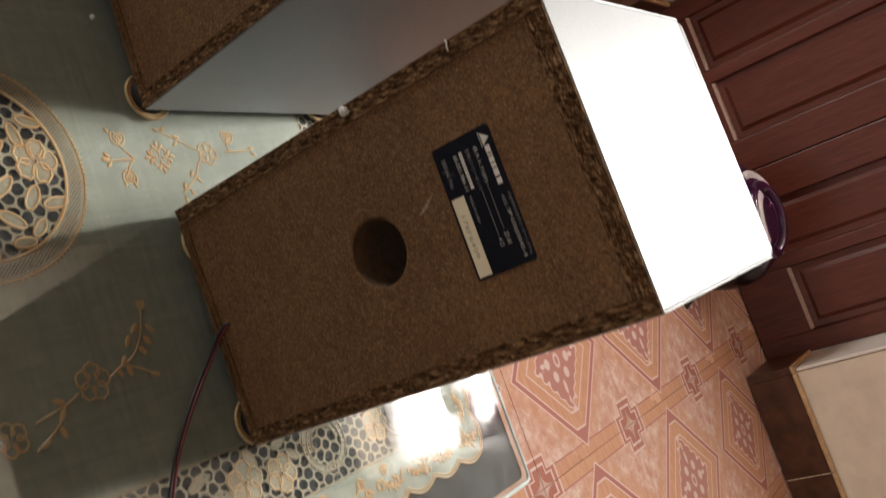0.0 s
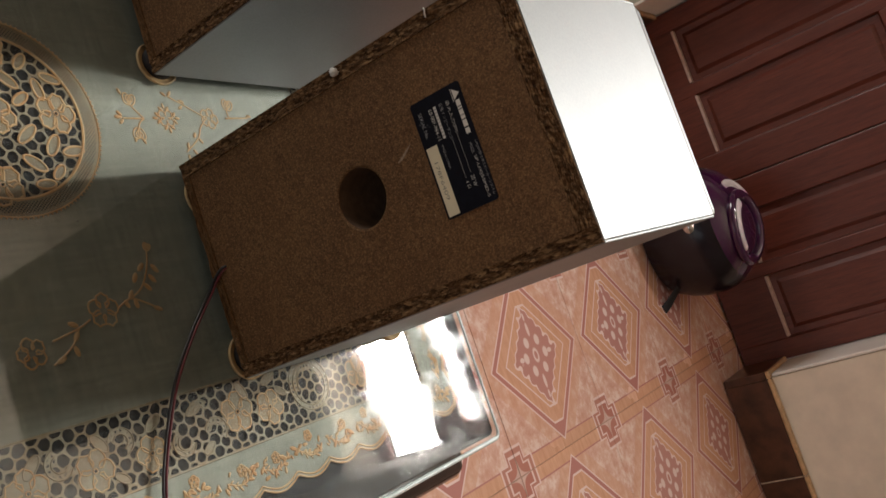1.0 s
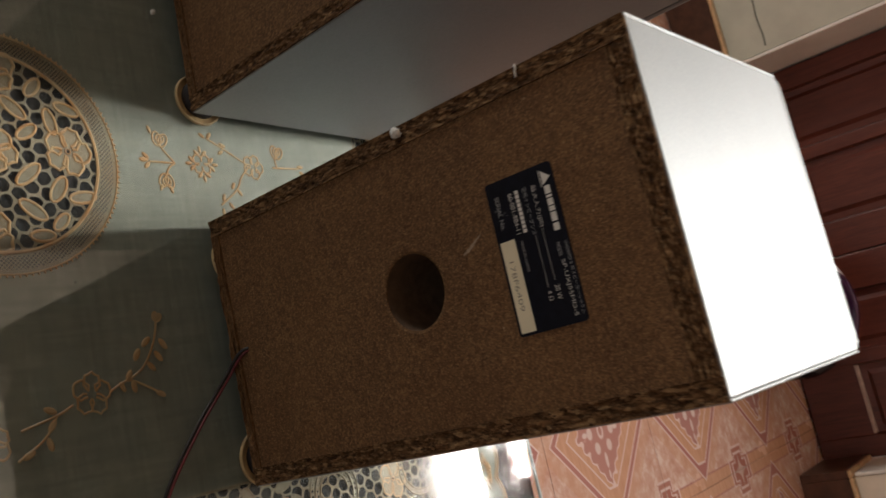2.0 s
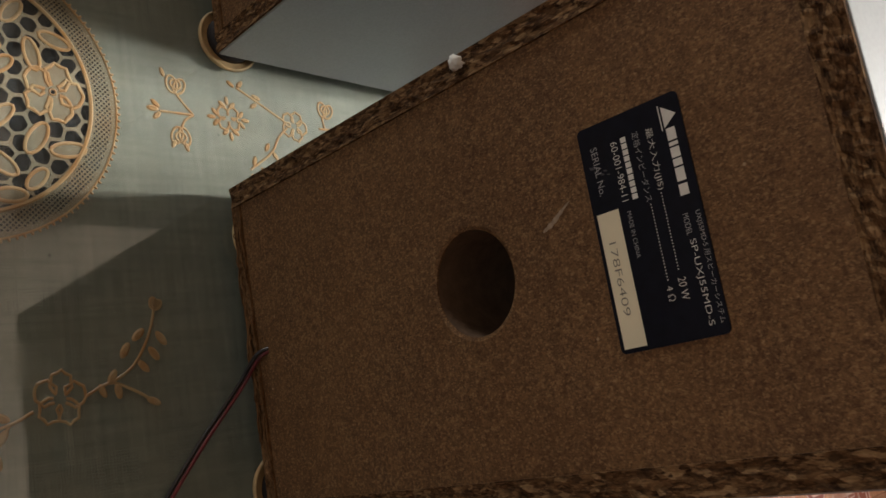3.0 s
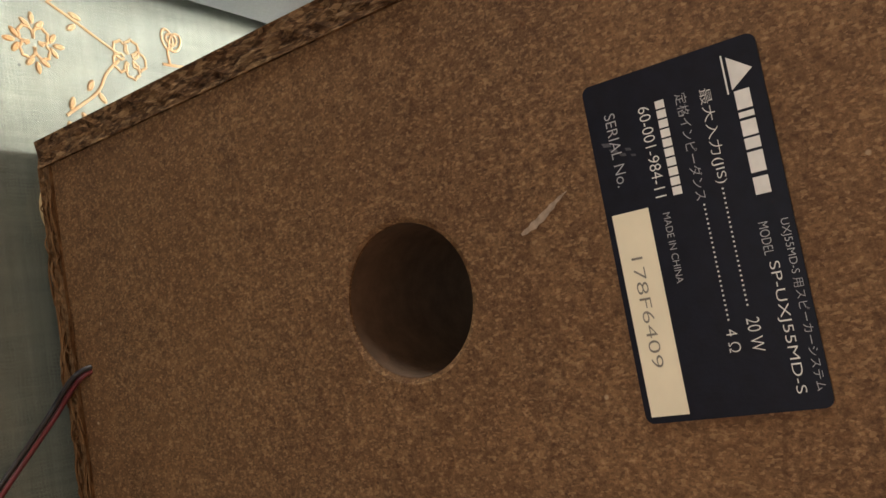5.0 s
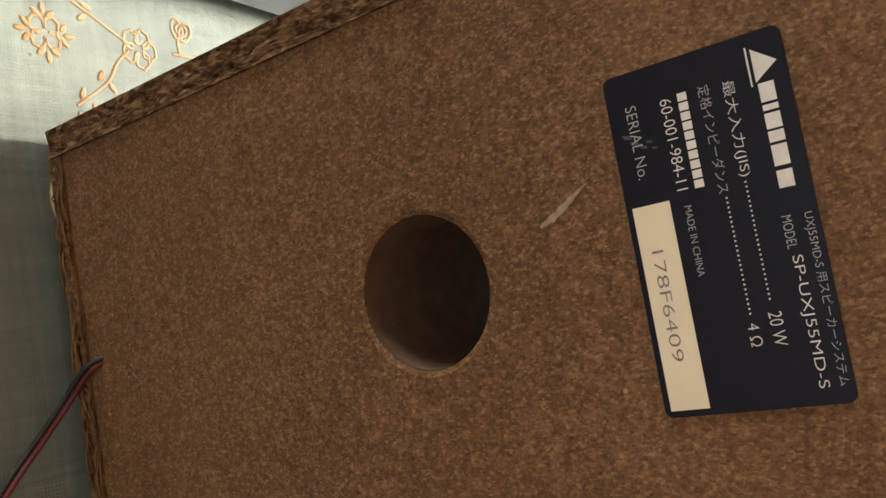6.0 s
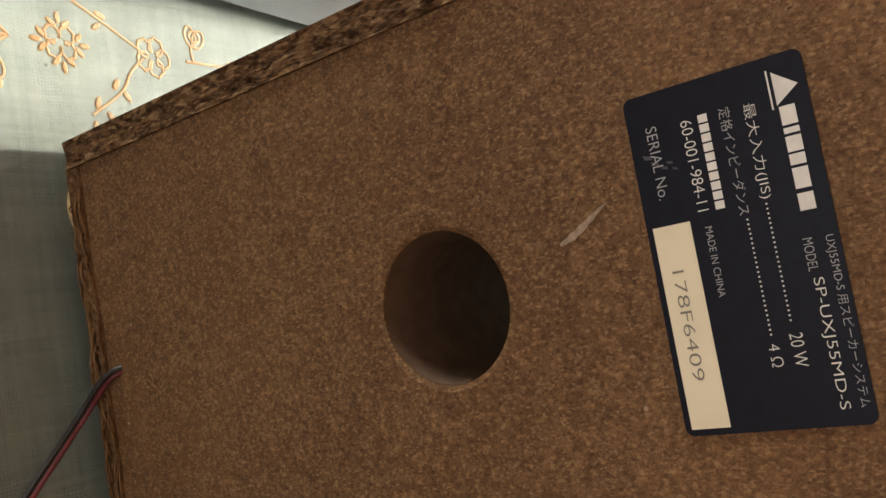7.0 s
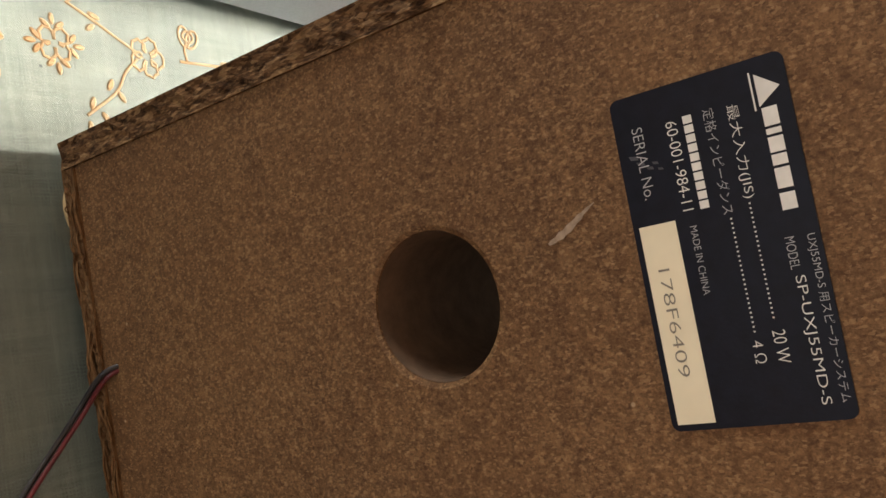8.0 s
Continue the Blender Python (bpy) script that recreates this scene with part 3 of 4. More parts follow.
        part("scuff", bm, SCRATCH, sp, "pale scuff mark")
        rnd = random.Random(21)
        bm = bmesh.new()
        for _ in range(34):
            x, z, n = rnd.uniform(0.010, W - 0.024), Z0 + rnd.uniform(0.0004, 0.0072), rnd.uniform(0.004, 0.017)
            lift = rnd.uniform(0.0002, 0.0011)
            tube(smooth_line([(x, 0.0004, z), (x + 0.35 * n, -lift, z + rnd.uniform(-0.0006, 0.0006)), (x + 0.7 * n, -0.7 * lift, z + rnd.uniform(-0.0007, 0.0007)), (x + n, 0.0004, z + rnd.uniform(-0.0007, 0.0007))], 3), rnd.uniform(0.00022, 0.00055), False, 5, bm)
        tagged(part("frayed_fringe", bm, CHIP_LOW, sp), "loose brown fibres along the worn lower edge", kind="stuff")
        bm = bmesh.new()
        bmesh.ops.create_icosphere(bm, subdivisions=3, radius=1.0)
        for v in bm.verts:
            v.co *= 0.8 + 0.4 * noise.noise(v.co * 1.7)
        bmesh.ops.transform(bm, matrix=Matrix.LocRotScale((0.1235, 0.0002, Z0 + 0.0036), None, (0.0058, 0.0016, 0.0024)), verts=bm.verts)
        part("peeled_chip", bm, MDF, sp, "pale chip peeled from the worn edge", True)
    return sp


def letters(body, x0, x1, z0, z1, y, material, parent, shear=0.0):
    """Writing on the plate between given edges, with the built-in font."""
    cu = bpy.data.curves.new("printed_text", "FONT")
    cu.body, cu.offset = body, -0.012
    ob = bpy.data.objects.new("printed_text", cu)
    scene.collection.objects.link(ob)
    bpy.context.view_layer.update()
    me = bpy.data.meshes.new_from_object(ob.evaluated_get(bpy.context.evaluated_depsgraph_get()))
    bpy.data.objects.remove(ob)
    co = np.zeros(len(me.vertices) * 3)
    me.vertices.foreach_get("co", co)
    co = co.reshape(-1, 3)
    lo, hi = co.min(0), co.max(0)
    s = (co - lo) / np.maximum(hi - lo, 1e-6)
    out = np.stack([x0 + s[:, 0] * (x1 - x0), np.full(len(s), y), z0 + s[:, 1] * (z1 - z0)], 1)
    me.vertices.foreach_set("co", out.ravel())
    me.update()
    me.materials.clear()
    me.materials.append(material)
    t = new("printed_text", me)
    t.parent = parent
    return t


def bars(name, spans, z0, z1, y, material, parent, single=True):
    """Plain bars in place of lettering; tiny dots stay joined."""
    joined = bmesh.new()
    for a, b in spans:
        if single:
            part(name, box(a, b, y, y + 0.00006, z0, z1, 0.00002, 1), material, parent)
        else:
            box(a, b, y, y + 0.00006, z0, z1, bm=joined)
    if single:
        joined.free()
    else:
        tagged(part(name, joined, material, parent), "row of fine printed dots", kind="stuff")


def plate(sp):
    x0, x1, z0, z1 = 0.0417, 0.1055, 0.1949, 0.2276
    r, out = 0.0016, []
    for cx, cz, a0 in ((x1 - r, z1 - r, 0), (x0 + r, z1 - r, 90), (x0 + r, z0 + r, 180), (x1 - r, z0 + r, 270)):
        out += [(cx + r * math.cos(radians(a0 + k * 18)), cz + r * math.sin(radians(a0 + k * 18))) for k in range(6)]
    bm = prism(out, 0, 0.0004)
    bmesh.ops.transform(bm, matrix=Matrix(((1, 0, 0, 0), (0, 0, -1, 0.0010), (0, 1, 0, 0), (0, 0, 0, 1))), verts=bm.verts)
    bmesh.ops.recalc_face_normals(bm, faces=bm.faces)
    pl = part("type_plate", bm, LABEL_BLACK, sp, "black type plate with pale print and a cream number field")
    y = 0.00054
    part("number_field", box(0.0667, 0.1043, y, y + 0.00006, 0.1961, 0.2033), LABEL_PAPER, pl, "cream paper number field")
    letters("178F6409", 0.0752, 0.0955, 0.1982, 0.2004, y - 0.00004, STAMP_INK, pl)
    letters("SERIAL No.", 0.0480, 0.0618, 0.1984, 0.2005, y, LABEL_DIM, pl)
    letters("60-001-984-11", 0.0486, 0.0654, 0.2051, 0.2072, y, LABEL_INK, pl)
    letters("MADE IN CHINA", 0.0684, 0.0812, 0.2058, 0.2071, y, LABEL_DIM, pl)
    n = 10
    bars("maker_bar", [(0.0483 + k * 0.00177, 0.0483 + k * 0.00177 + 0.00145) for k in range(n)], 0.2084, 0.2101, y, LABEL_INK, pl)
    letters("\u5b9a\u683c\u30a4\u30f3\u30d4\u30fc\u30c0\u30f3\u30b9", 0.0482, 0.0676, 0.2122, 0.2143, y, LABEL_DIM, pl)
    letters("\u6700\u5927\u5165\u529b(JIS)", 0.0487, 0.0656, 0.2162, 0.2186, y, LABEL_INK, pl)
    bars("dotted_line", [(0.0684 + k * 0.00085, 0.0684 + k * 0.00085 + 0.0003) for k in range(25)], 0.2133, 0.2136, y, LABEL_INK, pl, False)
    bars("dotted_line", [(0.0664 + k * 0.00085, 0.0664 + k * 0.00085 + 0.0003) for k in range(25)], 0.2170, 0.2173, y, LABEL_INK, pl, False)
    letters("4 \u03a9", 0.0906, 0.0946, 0.2126, 0.2146, y, LABEL_INK, pl)
    letters("20 W", 0.0892, 0.0950, 0.2164, 0.2186, y, LABEL_INK, pl)
    letters("MODEL", 0.0737, 0.0793, 0.2217, 0.2233, y, LABEL_DIM, pl)
    letters("SP-UXJ55MD-S", 0.0805, 0.1027, 0.2216, 0.2238, y, LABEL_INK, pl)
    letters("UXJ55MD-S \u7528\u30b9\u30d4\u30fc\u30ab\u30fc\u30b7\u30b9\u30c6\u30e0", 0.0738, 0.1026, 0.2250, 0.2269, y, LABEL_DIM, pl)
    bars("brand_bar", [(0.0508, 0.0541), (0.0546, 0.0556), (0.0561, 0.0588), (0.0592, 0.0611), (0.0616, 0.0652), (0.0660, 0.0690)], 0.2224, 0.2250, y, LABEL_INK, pl)
    bm = bmesh.new()
    for k, (a, c) in enumerate(((0.0535, 0.1978), (0.0549, 0.1990), (0.0560, 0.2006), (0.0553, 0.2018), (0.0566, 0.2026))):
        w = 0.0011 - 0.00012 * k
        bm.faces.new([bm.verts.new((a + p * w, y + 0.00001, c + q * w)) for p, q in ((-0.5, -0.9), (0.25, -0.6), (0.5, 0.8), (-0.2, 0.6))])
    part("smudge", bm, SMUDGE, pl, "faint grey scratch marks")
    bm = bmesh.new()
    for tri in (((0.0446, 0.2222), (0.0505, 0.2222), (0.0476, 0.2262)), ((0.0441, 0.2213), (0.0510, 0.2213), (0.0510, 0.2216), (0.0441, 0.2216))):
        bm.faces.new([bm.verts.new((a, y, c)) for a, c in tri])
    part("emblem", bm, LABEL_INK, pl, "small white emblem")


# ---- table with glass and cloth ----
GLASS_TOP, CLOTH_Z = TABLE + 0.003, TABLE - 0.0016
EX, EY = 0.2555, 0.2565


def rounded_rect(x0, x1, y0, y1, r, seg=6):
    out = []
    for cx, cy, a0 in ((x1 - r, y1 - r, 0), (x0 + r, y1 - r, 90), (x0 + r, y0 + r, 180), (x1 - r, y0 + r, 270)):
        out += [(cx + r * math.cos(radians(a0 + 90 * k / seg)), cy + r * math.sin(radians(a0 + 90 * k / seg))) for k in range(seg + 1)]
    return out


def coffee_table():
    tb = thing("coffee_table", "low dark lacquered wooden coffee table with a thick rounded rail", "table")
    part("table_top", prism(rounded_rect(-0.96, EX - 0.004, -0.46, EY - 0.004, 0.006), TABLE - 0.022, TABLE - 0.003), DARK_TOP, tb, "dark mottled table top")
    for y0, y1 in ((-0.455, 0.236),):
        for x in (EX + 0.006, -0.962):
            bm = box(x - 0.014, x + 0.014, y0, y1, TABLE - 0.060, TABLE - 0.024, 0.012, 4)
            part("side_rail", bm, DARK_WOOD, tb, smooth=True)
    for y in (-0.43, 0.222):
        part("end_rail", box(-0.945, EX - 0.010, y - 0.014, y + 0.014, TABLE - 0.060, TABLE - 0.0225, 0.008, 3), DARK_WOOD, tb)
    for x in (-0.93, EX - 0.035):
        for y in (-0.43, 0.215):
            part("leg", box(x - 0.025, x + 0.025, y - 0.02, y + 0.02, 0, TABLE - 0.0605, 0.008, 3), DARK_WOOD, tb)


def glass_sheet():
    bm = prism(rounded_rect(-0.965, EX, -0.465, EY, 0.007), GLASS_TOP - 0.0045, GLASS_TOP)
    bmesh.ops.bevel(bm, geom=[e for e in bm.edges if abs(e.verts[0].co.z - e.verts[1].co.z) < 1e-6], offset=0.0008, segments=2, affect="EDGES")
    ob = tagged(part("glass_sheet", bm, GLASS), "clear glass sheet lying over the lace tablecloth", "glass sheet")
    ob.visible_shadow = False
    # A pale cord is added where the glass edge catches light.
    rim = [(x, y, GLASS_TOP - 0.00225) for x, y in rounded_rect(-0.965, EX + 0.0004, -0.465, EY + 0.0004, 0.007)]
    part("ground_edge", tube(rim, 0.0021, True, 8), BRIGHT_RIM, ob, "pale rim painted as the light-catching glass edge", True)


def hexes(x, y, p):
    """Distance to the nearest centre of a slightly uneven honeycomb of spacing p, as a hexagon measures it."""
    x = x + 0.0005 * np.sin(310 * y + 1) + 0.0003 * np.sin(700 * x + 200 * y)
    y = y + 0.0005 * np.sin(290 * x + 2) + 0.0003 * np.sin(640 * y - 170 * x)
    best = np.full(x.shape, 9.0)
    for ox, oy in ((0, 0), (p / 2, p * 0.866)):
        dx = np.abs((x - ox + p / 2) % p - p / 2)
        dy = np.abs((y - oy + p * 0.866) % (p * 1.732) - p * 0.866)
        best = np.minimum(best, 0.6 * np.maximum(dx, dx * 0.5 + dy * 0.866) + 0.4 * np.hypot(dx, dy))
    return best


FLOWERS = [(-0.0392, -0.0683, 0.0115, 0.3), (0.0040, -0.1125, 0.0115, 1.0), (-0.0380, -0.1420, 0.0115, 0.1), (-0.0800, -0.1010, 0.0115, 0.7), (-0.0376, -0.1040, 0.0100, 0.0),
           (0.1683, -0.1073, 0.0095, 0.2), (0.1695, -0.0716, 0.0085, 0.9), (0.1626, -0.0054, 0.0105, 0.5), (0.1664, 0.0213, 0.0095, 0.1), (0.1679, -0.1448, 0.0100, 0.6), (0.1660, -0.190, 0.0100, 0.6),
           (0.163, 0.110, 0.0095, 0.3), (0.150, 0.160, 0.010, 0.2), (0.105, 0.160, 0.010, 0.2), (0.060, 0.162, 0.010, 0.6), (0.0, 0.160, 0.010, 0.2), (-0.05, 0.161, 0.010, 0.5), (-0.11, 0.160, 0.010, 0.1)]
FLOWERS = [(x, y, r * (1.22 if x > 0.05 else 1.08), a) for x, y, r, a in FLOWERS]
LEAVES = [(-0.0189, -0.0760, 0.0075, 0.0032, 2.6), (-0.0150, -0.0640, 0.0070, 0.0030, 1.7), (-0.0545, -0.0755, 0.0070, 0.0028, 0.2), (-0.0620, -0.0660, 0.0065, 0.0028, 1.2), (-0.0260, -0.0900, 0.0080, 0.0030, 2.3),
          (-0.0080, -0.0900, 0.0075, 0.0032, 0.9), (0.0050, -0.0870, 0.0060, 0.0028, 1.6), (-0.0130, -0.1150, 0.0075, 0.0030, 0.1), (-0.0600, -0.0930, 0.0075, 0.0030, 0.8), (-0.0100, -0.1320, 0.0070, 0.0030, 2.2), (-0.0480, -0.0880, 0.006, 0.0028, 2.2),
          (-0.0020, -0.0770, 0.0055, 0.0026, 2.4), (-0.0720, -0.0820, 0.0060, 0.0028, 2.5),
          (0.1550, -0.1010, 0.0065, 0.0030, 0.6), (0.1530, -0.0660, 0.0065, 0.0030, 2.2), (0.1510, 0.0020, 0.0070, 0.0032, 0.4), (0.1530, -0.0370, 0.0060, 0.0028, 1.9), (0.1770, -0.0930, 0.0050, 0.0024, 0.9), (0.1560, -0.1400, 0.0070, 0.0030, 2.4), (0.1780, -0.0330, 0.0050, 0.0024, 2.1), (0.148, 0.026, 0.007, 0.003, 2.0), (0.1585, 0.0335, 0.005, 0.0024, 0.9)]
SCROLLS = [(0.1577, -0.0885, 0.0062, 0.3, 4.6), (0.1590, -0.1255, 0.0062, 3.4, 7.4), (0.1700, -0.0490, 0.0062, 3.6, 7.6), (0.1690, -0.0245, 0.0062, 0.6, 4.6), (0.1560, -0.0330, 0.0062, 2.2, 4.4), (0.1590, -0.1650, 0.0062, 0.3, 4.6),
           (0.1600, 0.0610, 0.0165, 0.0, 6.3), (0.1600, 0.0610, 0.0125, 1.6, 5.0), (0.160, 0.135, 0.0165, 0.0, 6.3), (0.03, 0.160, 0.013, 0.0, 6.3), (-0.08, 0.160, 0.013, 0.0, 6.3)]
DOILY, R_IN, R_OUT = (-0.0375, -0.1037), 0.0505, 0.0612
BX0, BX1, BY0, BY1 = 0.1415, 0.1860, 0.1375, 0.1820


def hem_x(y): return 0.2150 + 0.0055 * np.abs(np.sin(np.pi * (y + 0.004) / 0.031))
def hem_y(x): return 0.2130 + 0.0055 * np.abs(np.sin(np.pi * (x + 0.002) / 0.031))


def cloth_field(x, y):
    """Over 0 where there is cloth, under 0 in the holes of the lace."""
    d = np.hypot(x - DOILY[0], y - DOILY[1])
    band = np.minimum(np.minimum(x - BX0, BX1 - x), BY1 - y)
    far = np.minimum(np.minimum(y - BY0, BY1 - y), BX1 - x)
    inside = np.maximum(np.maximum(band, far), R_IN - d)
    net = hexes(x, y, 0.0079) - 0.0033
    for cx, cy, r, a in FLOWERS:
        for k in range(5):
            t = a + k * math.tau / 5
            net = np.maximum(net, 0.50 * r - np.hypot(x - cx - 0.55 * r * math.cos(t), y - cy - 0.55 * r * math.sin(t)))
        net = np.where(np.hypot(x - cx, y - cy) < 0.003, np.hypot(x - cx, y - cy) - 0.00085, net)
    for cx, cy, la, lb, a in LEAVES:
        u, v = (x - cx) * math.cos(a) + (y - cy) * math.sin(a), (y - cy) * math.cos(a) - (x - cx) * math.sin(a)
        net = np.maximum(net, (1 - np.hypot(u / la, v / lb)) * lb)
    for cx, cy, r, a0, a1 in SCROLLS:
        ang = (np.arctan2(y - cy, x - cx) - a0) % math.tau
        ring = np.abs(np.hypot(x - cx, y - cy) - r)
        slot = np.maximum(ring - 0.0009, (np.sin(ang * r / 0.00024) + 0.2) * 0.0004)
        net = np.where((ang < a1 - a0) & (ring < 0.0022), np.maximum(slot, ring * 0 + 0.0), net)
        net = np.where((ang < a1 - a0) & (ring < 0.0022), slot, net)
    f = np.where(inside > 0, np.maximum(net, 0.0010 - inside), 0.002)
    u, v = (x + y) * 0.7071, (x - y) * 0.7071
    p = 0.00150
    mesh = np.maximum(np.abs((u + p / 2) % p - p / 2), np.abs((v + p / 2) % p - p / 2)) - 0.00047
    ring = np.minimum(d - R_IN - 0.0012, R_OUT - 0.0016 - d)
    f = np.where(ring > 0, np.maximum(mesh, 0.0006 - ring), f)
    return np.minimum(f, np.minimum(hem_x(y) - x, hem_y(x) - y))


def sheet(x0, x1, y0, y1, h, z, skip=None, keep=None):
    """A flat sheet cut along the zero line of the cloth field, whole blocks left as one face."""
    nx, ny = round((x1 - x0) / h), round((y1 - y0) / h)
    gx, gy = np.meshgrid(x0 + h * np.arange(nx + 1), y0 + h * np.arange(ny + 1), indexing="ij")
    f = cloth_field(gx, gy)
    if keep:
        f = np.minimum(f, keep(gx, gy))
    f = np.where(np.abs(f) < 2e-6, 2e-6, f)
    verts, faces, seen = [], [], {}

    def vert(key, p):
        if key not in seen:
            seen[key] = len(verts)
            verts.append((p[0], p[1], z))
        return seen[key]

    step = 8
    for bi in range(0, nx, step):
        for bj in range(0, ny, step):
            ei, ej = min(bi + step, nx), min(bj + step, ny)
            if skip and skip[0] <= x0 + h * (bi + 0.5) < skip[1] and skip[2] <= y0 + h * (bj + 0.5) < skip[3]:
                continue
            blk = f[bi:ei + 1, bj:ej + 1]
            if blk.min() > 0:
                faces.append([vert((i, j, 0), (x0 + h * i, y0 + h * j)) for i, j in ((bi, bj), (ei, bj), (ei, ej), (bi, ej))])
                continue
            if blk.max() <= 0:
                continue
            for i in range(bi, ei):
                for j in range(bj, ej):
                    ring = ((i, j), (i + 1, j), (i + 1, j + 1), (i, j + 1))
                    vals = [f[q] for q in ring]
                    if max(vals) <= 0:
                        continue
                    poly = []
                    for k in range(4):
                        a, b, fa, fb = ring[k], ring[(k + 1) % 4], vals[k], vals[(k + 1) % 4]
                        if fa > 0:
                            poly.append(vert((*a, 0), (x0 + h * a[0], y0 + h * a[1])))
                        if (fa > 0) != (fb > 0):
                            t = fa / (fa - fb)
                            lo = min(a, b)
                            poly.append(vert((*lo, 1 if a[0] != b[0] else 2), (x0 + h * (a[0] + t * (b[0] - a[0])), y0 + h * (a[1] + t * (b[1] - a[1])))))
                    if len(poly) > 2:
                        faces.append(poly)
    return verts, faces


def mesh_part(name, data, material, parent, label):
    me = bpy.data.meshes.new(name)
    me.from_pydata(data[0], [], data[1])
    me.materials.append(material)
    ob = new(name, me)
    ob.parent = parent
    return tagged(ob, label, kind="stuff")


def flat_leaf(bm, x, y, la, lb, a, z, high=0.0005):
    """A plump satin-stitch leaf."""
    n = 10
    ring = [bm.verts.new((x + la * math.cos(k * math.tau / n) * math.cos(a) - lb * math.sin(k * math.tau / n) * math.sin(a), y + la * math.cos(k * math.tau / n) * math.sin(a) + lb * math.sin(k * math.tau / n) * math.cos(a), z)) for k in range(n)]
    mid = [bm.verts.new((x + (v.co.x - x) * 0.6, y + (v.co.y - y) * 0.6, z + high)) for v in ring]
    for k in range(n):
        bm.faces.new((ring[k], ring[(k + 1) % n], mid[(k + 1) % n], mid[k]))
    bm.faces.new(mid)


def loop_cord(bm, x, y, la, lb, a, z, r=0.0006, n=14):
    tube([(x + la * math.cos(k * math.tau / n) * math.cos(a) - lb * math.sin(k * math.tau / n) * math.sin(a), y + la * math.cos(k * math.tau / n) * math.sin(a) + lb * math.sin(k * math.tau / n) * math.cos(a), z) for k in range(n)], r, True, 6, bm, 0.45)


def petal_ring(bm, x, y, r, a, z, n=5, cord=0.0006):
    """Open petals: each an arc that starts and ends near the flower's middle."""
    for k in range(n):
        t = a + k * math.tau / n
        pts = []
        for i in range(13):
            b = -2.75 + 5.5 * i / 12
            j = 1 + 0.10 * math.sin(i * 2.9 + k * 1.7 + x * 900)
            pts.append((x + 0.56 * r * math.cos(t) + 0.46 * r * j * math.cos(t + b), y + 0.56 * r * math.sin(t) + 0.40 * r * j * math.sin(t + b), z))
        tube(pts, cord, False, 6, bm, 0.45)


def tablecloth():
    tc = thing("tablecloth", "off-white linen tablecloth with cutwork lace and gold embroidery", "tablecloth")
    z = CLOTH_Z
    box4 = (-0.106, 0.030, -0.172, -0.036)
    def band_in(x, y):
        return np.maximum(np.minimum(np.minimum(x - BX0, BX1 - x), BY1 - y), np.minimum(np.minimum(y - BY0, BY1 - y), BX1 - x))
    mesh_part("lace_band", sheet(-0.490, 0.230, -0.300, 0.220, 0.001, z, box4, band_in), LACE, tc, "tan cutwork lace band")
    mesh_part("cloth", sheet(-0.490, 0.230, -0.300, 0.220, 0.001, z, box4, lambda x, y: -band_in(x, y)), CLOTH, tc, "off-white linen with a scalloped hem")
    part("cloth_rest", box(-0.80, -0.490, -0.30, 0.215, z - 0.0003, z), CLOTH, tc)
    away = lambda x, y: np.hypot(x - DOILY[0], y - DOILY[1]) - R_OUT
    mesh_part("cloth_round_doily", sheet(*box4, 0.001, z, keep=away), CLOTH, tc, "off-white linen round the lace inset")
    mesh_part("lace_doily", sheet(*box4, 0.0005, z, keep=lambda x, y: -away(x, y)), LACE, tc, "round cutwork lace inset with a net border")
    c = z + 0.00015
    bm = bmesh.new()
    for r in (R_IN, R_OUT):
        tube([(DOILY[0] + r * math.cos(k * math.tau / 90), DOILY[1] + r * math.sin(k * math.tau / 90), c) for k in range(90)], 0.0005 if r == R_OUT else 0.0009, True, 5, bm, 0.6)
    part("doily_cord", bm, THREAD, tc)
    bm = bmesh.new()
    for k in range(130):
        a = k * math.tau / 130
        flat_leaf(bm, DOILY[0] + (R_OUT + 0.0008) * math.cos(a), DOILY[1] + (R_OUT + 0.0008) * math.sin(a), 0.0009, 0.0006, a, z + 0.0001, 0.0006)
    tagged(part("picot_edge", bm, THREAD, tc), "row of tiny knots round the lace inset", kind="stuff")
    for x, y, r, a in FLOWERS:
        bm = bmesh.new()
        petal_ring(bm, x, y, r, a, c, 5, 0.00080 if x < 0.05 else 0.00045)
        tube([(x + 0.0013 * math.cos(k * math.tau / 10), y + 0.0013 * math.sin(k * math.tau / 10), c) for k in range(10)], 0.0004, True, 5, bm)
        part("lace_flower", bm, THREAD, tc)
    for x, y, la, lb, a in LEAVES:
        bm = bmesh.new()
        loop_cord(bm, x, y, la, lb, a, c, 0.00075 if x < 0.05 else 0.00045)
        part("lace_leaf", bm, THREAD if x < 0.05 else LACE, tc)
    for x, y, r, a0, a1 in SCROLLS:
        bm = bmesh.new()
        for rr in (r - 0.0018, r + 0.0018):
            n = 30
            tube([(x + rr * math.cos(a0 + (a1 - a0) * k / n), y + rr * math.sin(a0 + (a1 - a0) * k / n), c) for k in range(n + 1)], 0.0004, False, 5, bm, 0.8)
        part("lace_scroll", bm, LACE, tc)
    bm = bmesh.new()
    ys, xs = np.arange(-0.30, 0.2131, 0.002), np.arange(-0.49, 0.2151, 0.002)
    for off in (0.0006, 0.0030):
        tube([(hem_x(y) - off, y, c) for y in ys], 0.0007, False, 5, bm, 0.7)
        tube([(x, hem_y(x) - off, c) for x in xs], 0.0007, False, 5, bm, 0.7)
    part("hem_cord", bm, THREAD, tc, "gold scalloped hem cord")
    bm = bmesh.new()
